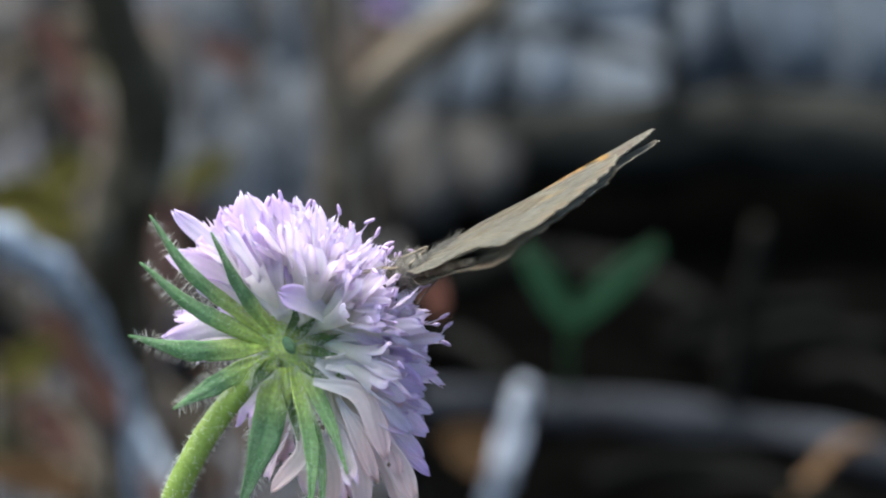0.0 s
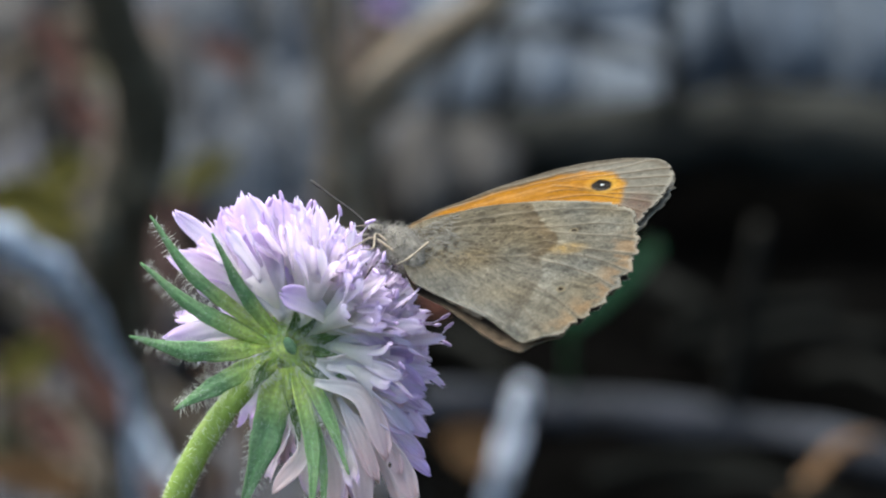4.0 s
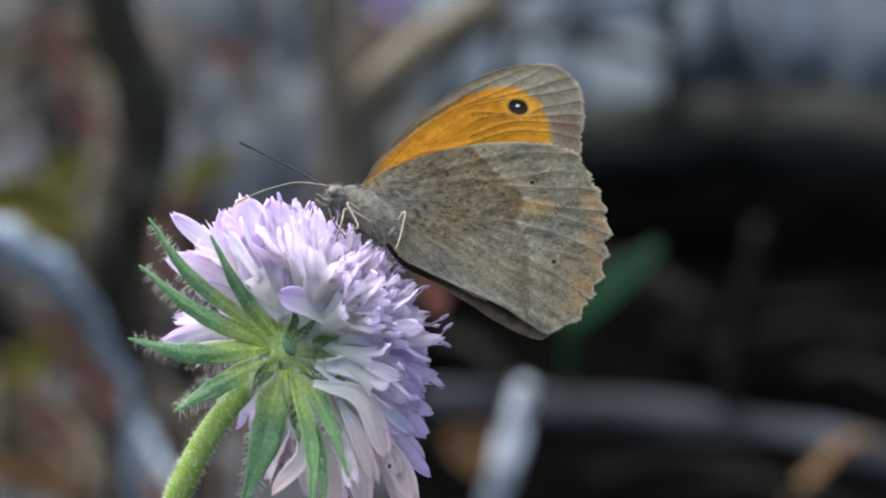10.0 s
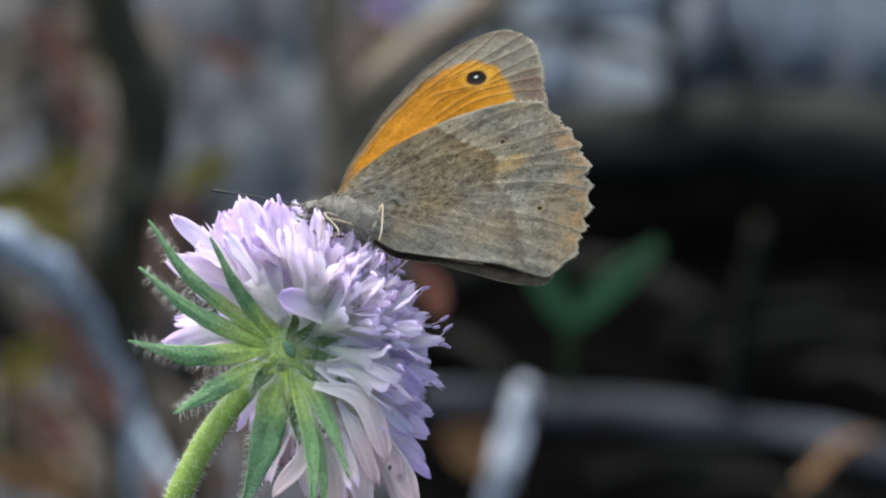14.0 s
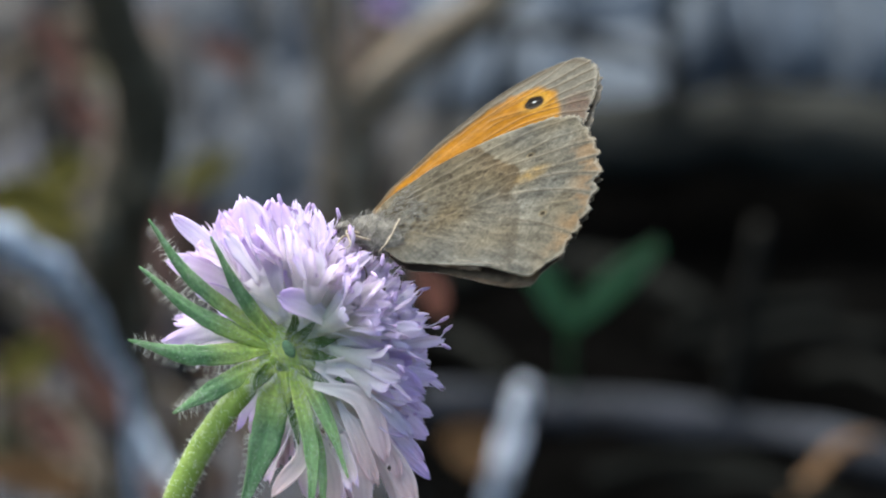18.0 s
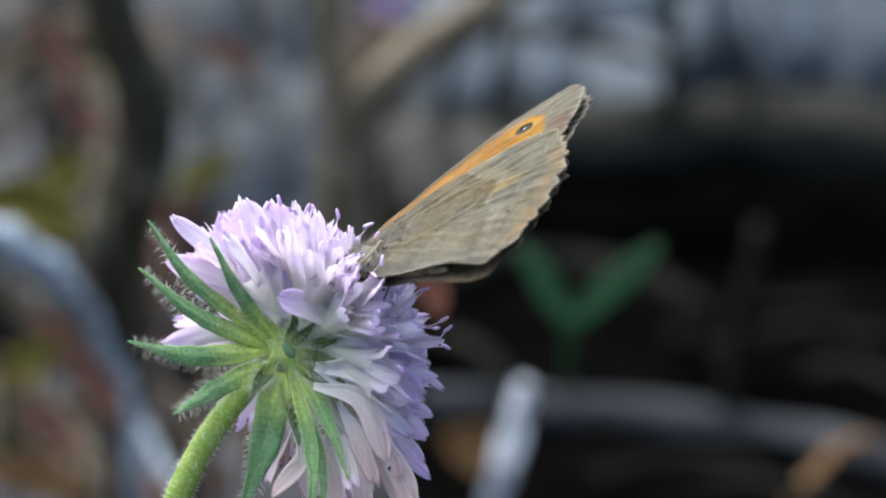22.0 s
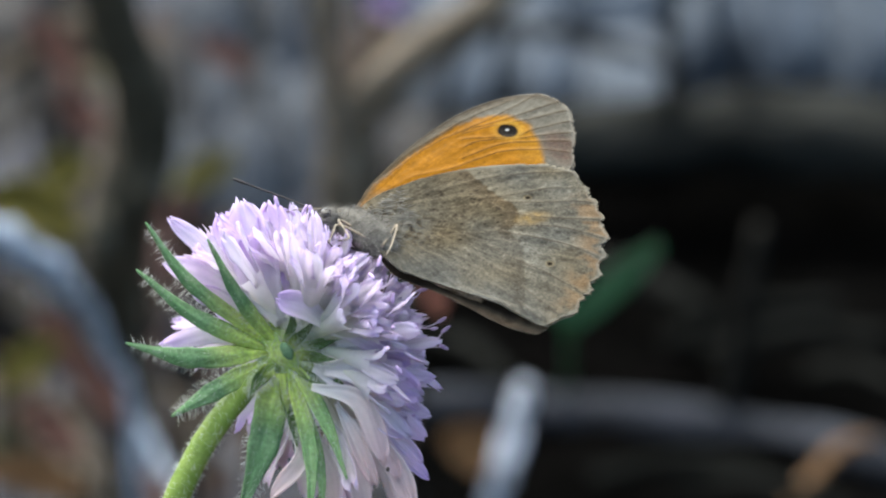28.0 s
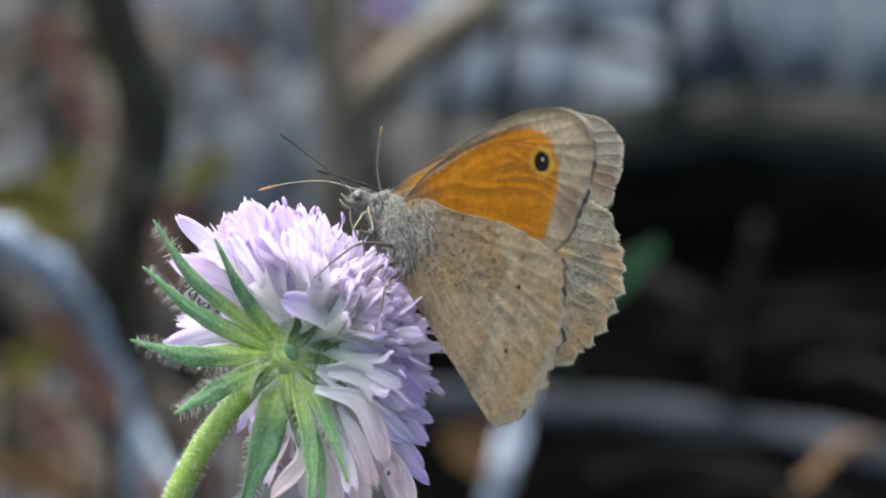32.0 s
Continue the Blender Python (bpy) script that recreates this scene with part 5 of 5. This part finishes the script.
def motions():
    """All that moves: the flower nods under its guests, the first butterfly turns on it, the second one lands."""
    def nod(dx, dy, turn):
        return STAGE @ Matrix.Translation(FLOWER_AT + Vector((dx * STEP, 0, -dy * STEP))) @ pose(0, 0, 0, 0, turn, 0)

    walk(flower, [(t, nod(dx, dy, turn)) for t, dx, dy, turn in [
        (0, 0, 0, 0), (0.5, 2.5, 0, -0.02), (1.0, 2.3, -0.8, -0.03), (1.5, 3.2, -3.5, 0.08), (2, 1.8, 0.2, 0.02), (3, 1.8, 1.3, -0.02), (5.5, 1.6, 0.4, -0.1), (6.5, 0, 1.6, -0.08), (7.5, 1.4, 0.8, -0.09),
        (8.5, 0, 2, -0.04), (9, 0.5, 3, -0.06), (9.5, 0, 3.8, -0.3), (10, 0, 3.8, -0.33), (10.5, 0, 1.5, -0.27), (11, -0.5, 4.2, -0.25), (12, -2.5, 4.6, -0.35), (12.5, -1.0, 7.8, -0.45), (13, 1, 6.6, -0.4),
        (14, 0.2, 6.8, -0.5), (14.5, 0.4, 7.8, -0.5), (16.5, -0.6, 7.7, -0.4), (17, -2.5, 7.6, -0.35), (17.5, -0.2, 6.5, -0.2), (18.5, -0.4, 7, -0.25), (19.5, -0.6, 7.6, -0.22), (20, -0.7, 8.8, -0.15),
        (21, -0.5, 8.4, -0.42), (22, -0.5, 8.2, -0.4), (23, -2, 8.8, -0.58), (24, -1, 8.8, -0.48), (24.5, -1.7, 11.3, -0.55), (25.5, -2.9, 9.8, -0.56), (27.5, -4, 10.3, -0.7), (28.5, -3, 10.4, -0.6),
        (29, -1, 9.5, -0.48), (30, -1, 8.6, -0.45), (31, -2.8, 10.9, -0.33), (31.35, -2.8, 11, -0.3), (31.5, -5, 13, -0.3), (31.7, 2, 14, 0.7), (32, 3, 12, 0.9)]])

    rows = [
        (0, -80, -17.5, -26, -40, -22, -1), (0.5, -81.7, -24, -18, -54, -42, 1), (1, -81.5, -24, -13.5, -62, -49, 1), (1.3, -80, -22, -14, -56, -38, 0),
        (1.4, -65, -9, -13, -51, 9, -5), (1.5, -63, 2, -14, -22, 19, -5), (2, -60, -3, -9, -40, 18, -3.7), (2.5, -60, -4, -9, -57, 24, -5.4),
        (3, -60, -3, -8, -56, 26, -3.7), (3.5, -58, -3, -9, -56, 28, -4.9), (5.5, -49, -8, 8, -66, 56, -2.3), (6, -47, -4, 7, -58, 60, -1.3),
        (6.5, -47, -3, 9, -59, 65, -1.3), (7, -46, -2, 8, -54, 68, -2.2), (7.5, -42, 0, 11, -47, 81, -1.3), (8, -40, 2, 11, -45, 90, -1.0),
        (8.5, -38, 3, 14, -50, 91, -0.8), (9, -36, 4, 14, -51, 96, -0.4), (9.3, -36, -4, 14, -80, 100, -0.2), (9.5, -36, -18, 15, -137, 109, 0), (10, -35, -18, 16, -134, 108, -0.1),
        (10.5, -34, -11, 13, -110, 120, -0.9), (11, -36, -14, 13, -119, 111, -0.5), (11.5, -38, -17, 11, -132, 118, 0.4), (12, -39, -13, 10, -119, 116, 0),
        (12.5, -40, -22, 11, -148, 104, 0.6), (13, -40, -14, 9, -123, 112, -0.1), (13.5, -42, -31, 5, -172, 100, 0.2), (14, -42, -32, 5, -176, 96, -0.8),
        (14.5, -42, -31, 4, -174, 92, 0.1), (16.5, -50, -29, -4, -165, 74, -1.1), (17, -50, -29, -6, -161, 70, -1.8), (17.5, -53, -25, -14, -116, 66, -3),
        (18, -54, -25, -14, -118, 60, -3.2), (18.5, -57, -23, -19, -104, 55, -4.2), (19, -61, -24, -21, -101, 50, -4.8), (19.5, -60, -19, -21, -93, 59, -4.8),
        (20, -64, -25, -22, -107, 41, -5.5), (20.5, -76.8, -35, -29, -97, -1, 3), (21, -79, -41, -28, -121, -37, 1.5), (21.5, -66, -26, -28, -121, 12, -5.5),
        (22, -66, -25, -24, -133, 4, -3.5), (22.5, -72, -32, -11, -156, -10, 6.2), (23, -73, -38, -5, -175, -13, 3.9), (23.5, -73, -36, -6, -172, -11, 6.3),
        (24, -63, -13, -7, -120, 20, 0.9), (24.5, -62, -12, -6, -121, 18, 0.1), (25, -62, -11, -3, -126, 32, 0.2), (25.5, -63, -13, -5, -125, 20, 1),
        (27.5, -47, -19, 11, -147, 60, 4.6), (28, -47, -19, 12, -145, 69, 2.9), (28.5, -46, -24, 11, -149, 69, 4), (29, -42, -7, 16, -99, 86, 3.3),
        (29.5, -42, -6, 16, -99, 86, 3.1), (30, -40, -6, 17, -88, 88, 2.4), (30.5, -40, -7, 17, -93, 86, 3.2), (31, -39, -5, 16, -88, 87, 3.3), (32, -39, -5, 16, -88, 87, 3.3)]
    walk(visitor, [(t, fly(rx, ry, rz, u, v)) for t, rx, ry, rz, u, v, phi in rows])
    for near in (True, False):
        walk(visitor_wings[(near, True)], [(t, wing_pose(near, 0 if near else 2.0, phi)) for t, *_, phi in rows])
    # the far antenna is raised at first
    hinge = Vector(L3(-64, 18, 8))
    walk(raised, [(t, Matrix.Translation(hinge) @ pose(0, 0, 0, a, 0, 0) @ Matrix.Translation(-hinge)) for t, a in ((0, 14), (6.2, 14), (7.0, 13), (7.6, 6), (8.0, 0), (32, 0))])

    def fe(yaw, lift, lean, u, v, depth):
        return STAGE @ Matrix.Translation((u * STEP, depth * MM, v * STEP)) @ pose(0, 0, 0, 0, 0, yaw) @ pose(0, 0, 0, lean, 0, 0) @ pose(0, 0, 0, 0, -lift, 0)

    rest = pose(0.55, 0.35, 0.018, 0, 0, -44)
    walk(comer, [(0, rest), (29.4, rest), (30.2, pose(0.42, 0.2, 0.2, 0, 0, -50)), (30.8, fe(-60, 20, 0, 900, 1200, -8)), (31.0, fe(-75, 40, 0, 660, 800, -10)),
                 (31.1, fe(-80, 48, -4, 545, -10, -12)), (31.2, fe(-79, 34, 0, 475, -370, -14)), (31.3, fe(-64, 10, 10, 60, -270, -16)),
                 (31.4, fe(-58, -4, 0, -104, 56, -8)), (31.5, fe(-50, 6, 0, -100, 74, -6)), (31.6, fe(-42, -4, 5, -50, 78, -6)),
                 (31.7, fe(-44, -1, 7, -54, 79, -6)), (32.0, fly(7, 4, -44, -61, 80, -6))])
    for near in (True, False):
        for fore in (True, False):
            walk(comer_wings[(near, fore)], [(t, wing_pose(near, op if near else op + 0.3, lift if fore else 0, fore)) for t, op, lift in [
                (0, 0, 0), (29.4, 0, 0), (29.6, 40, 10), (29.8, 0, 10), (30.0, 60, 12), (30.3, 5, 15), (30.6, 70, 15), (30.9, 5, 15), (31.1, 2, 16), (31.2, 0.5, 16), (31.3, 75, 12), (31.4, 6, 18), (31.5, 3, 18), (31.6, 1, 2), (31.7, 0, 1), (32.0, 0, 1)]])


for ws, far_open in ((visitor_wings, 0.4), (comer_wings, 0.3)):
    for (near, fore), ob in ws.items():
        ob.matrix_basis = wing_pose(near, 0 if near else far_open, 0, fore)
comer.scale = (0.95, 0.95, 0.95)
motions()
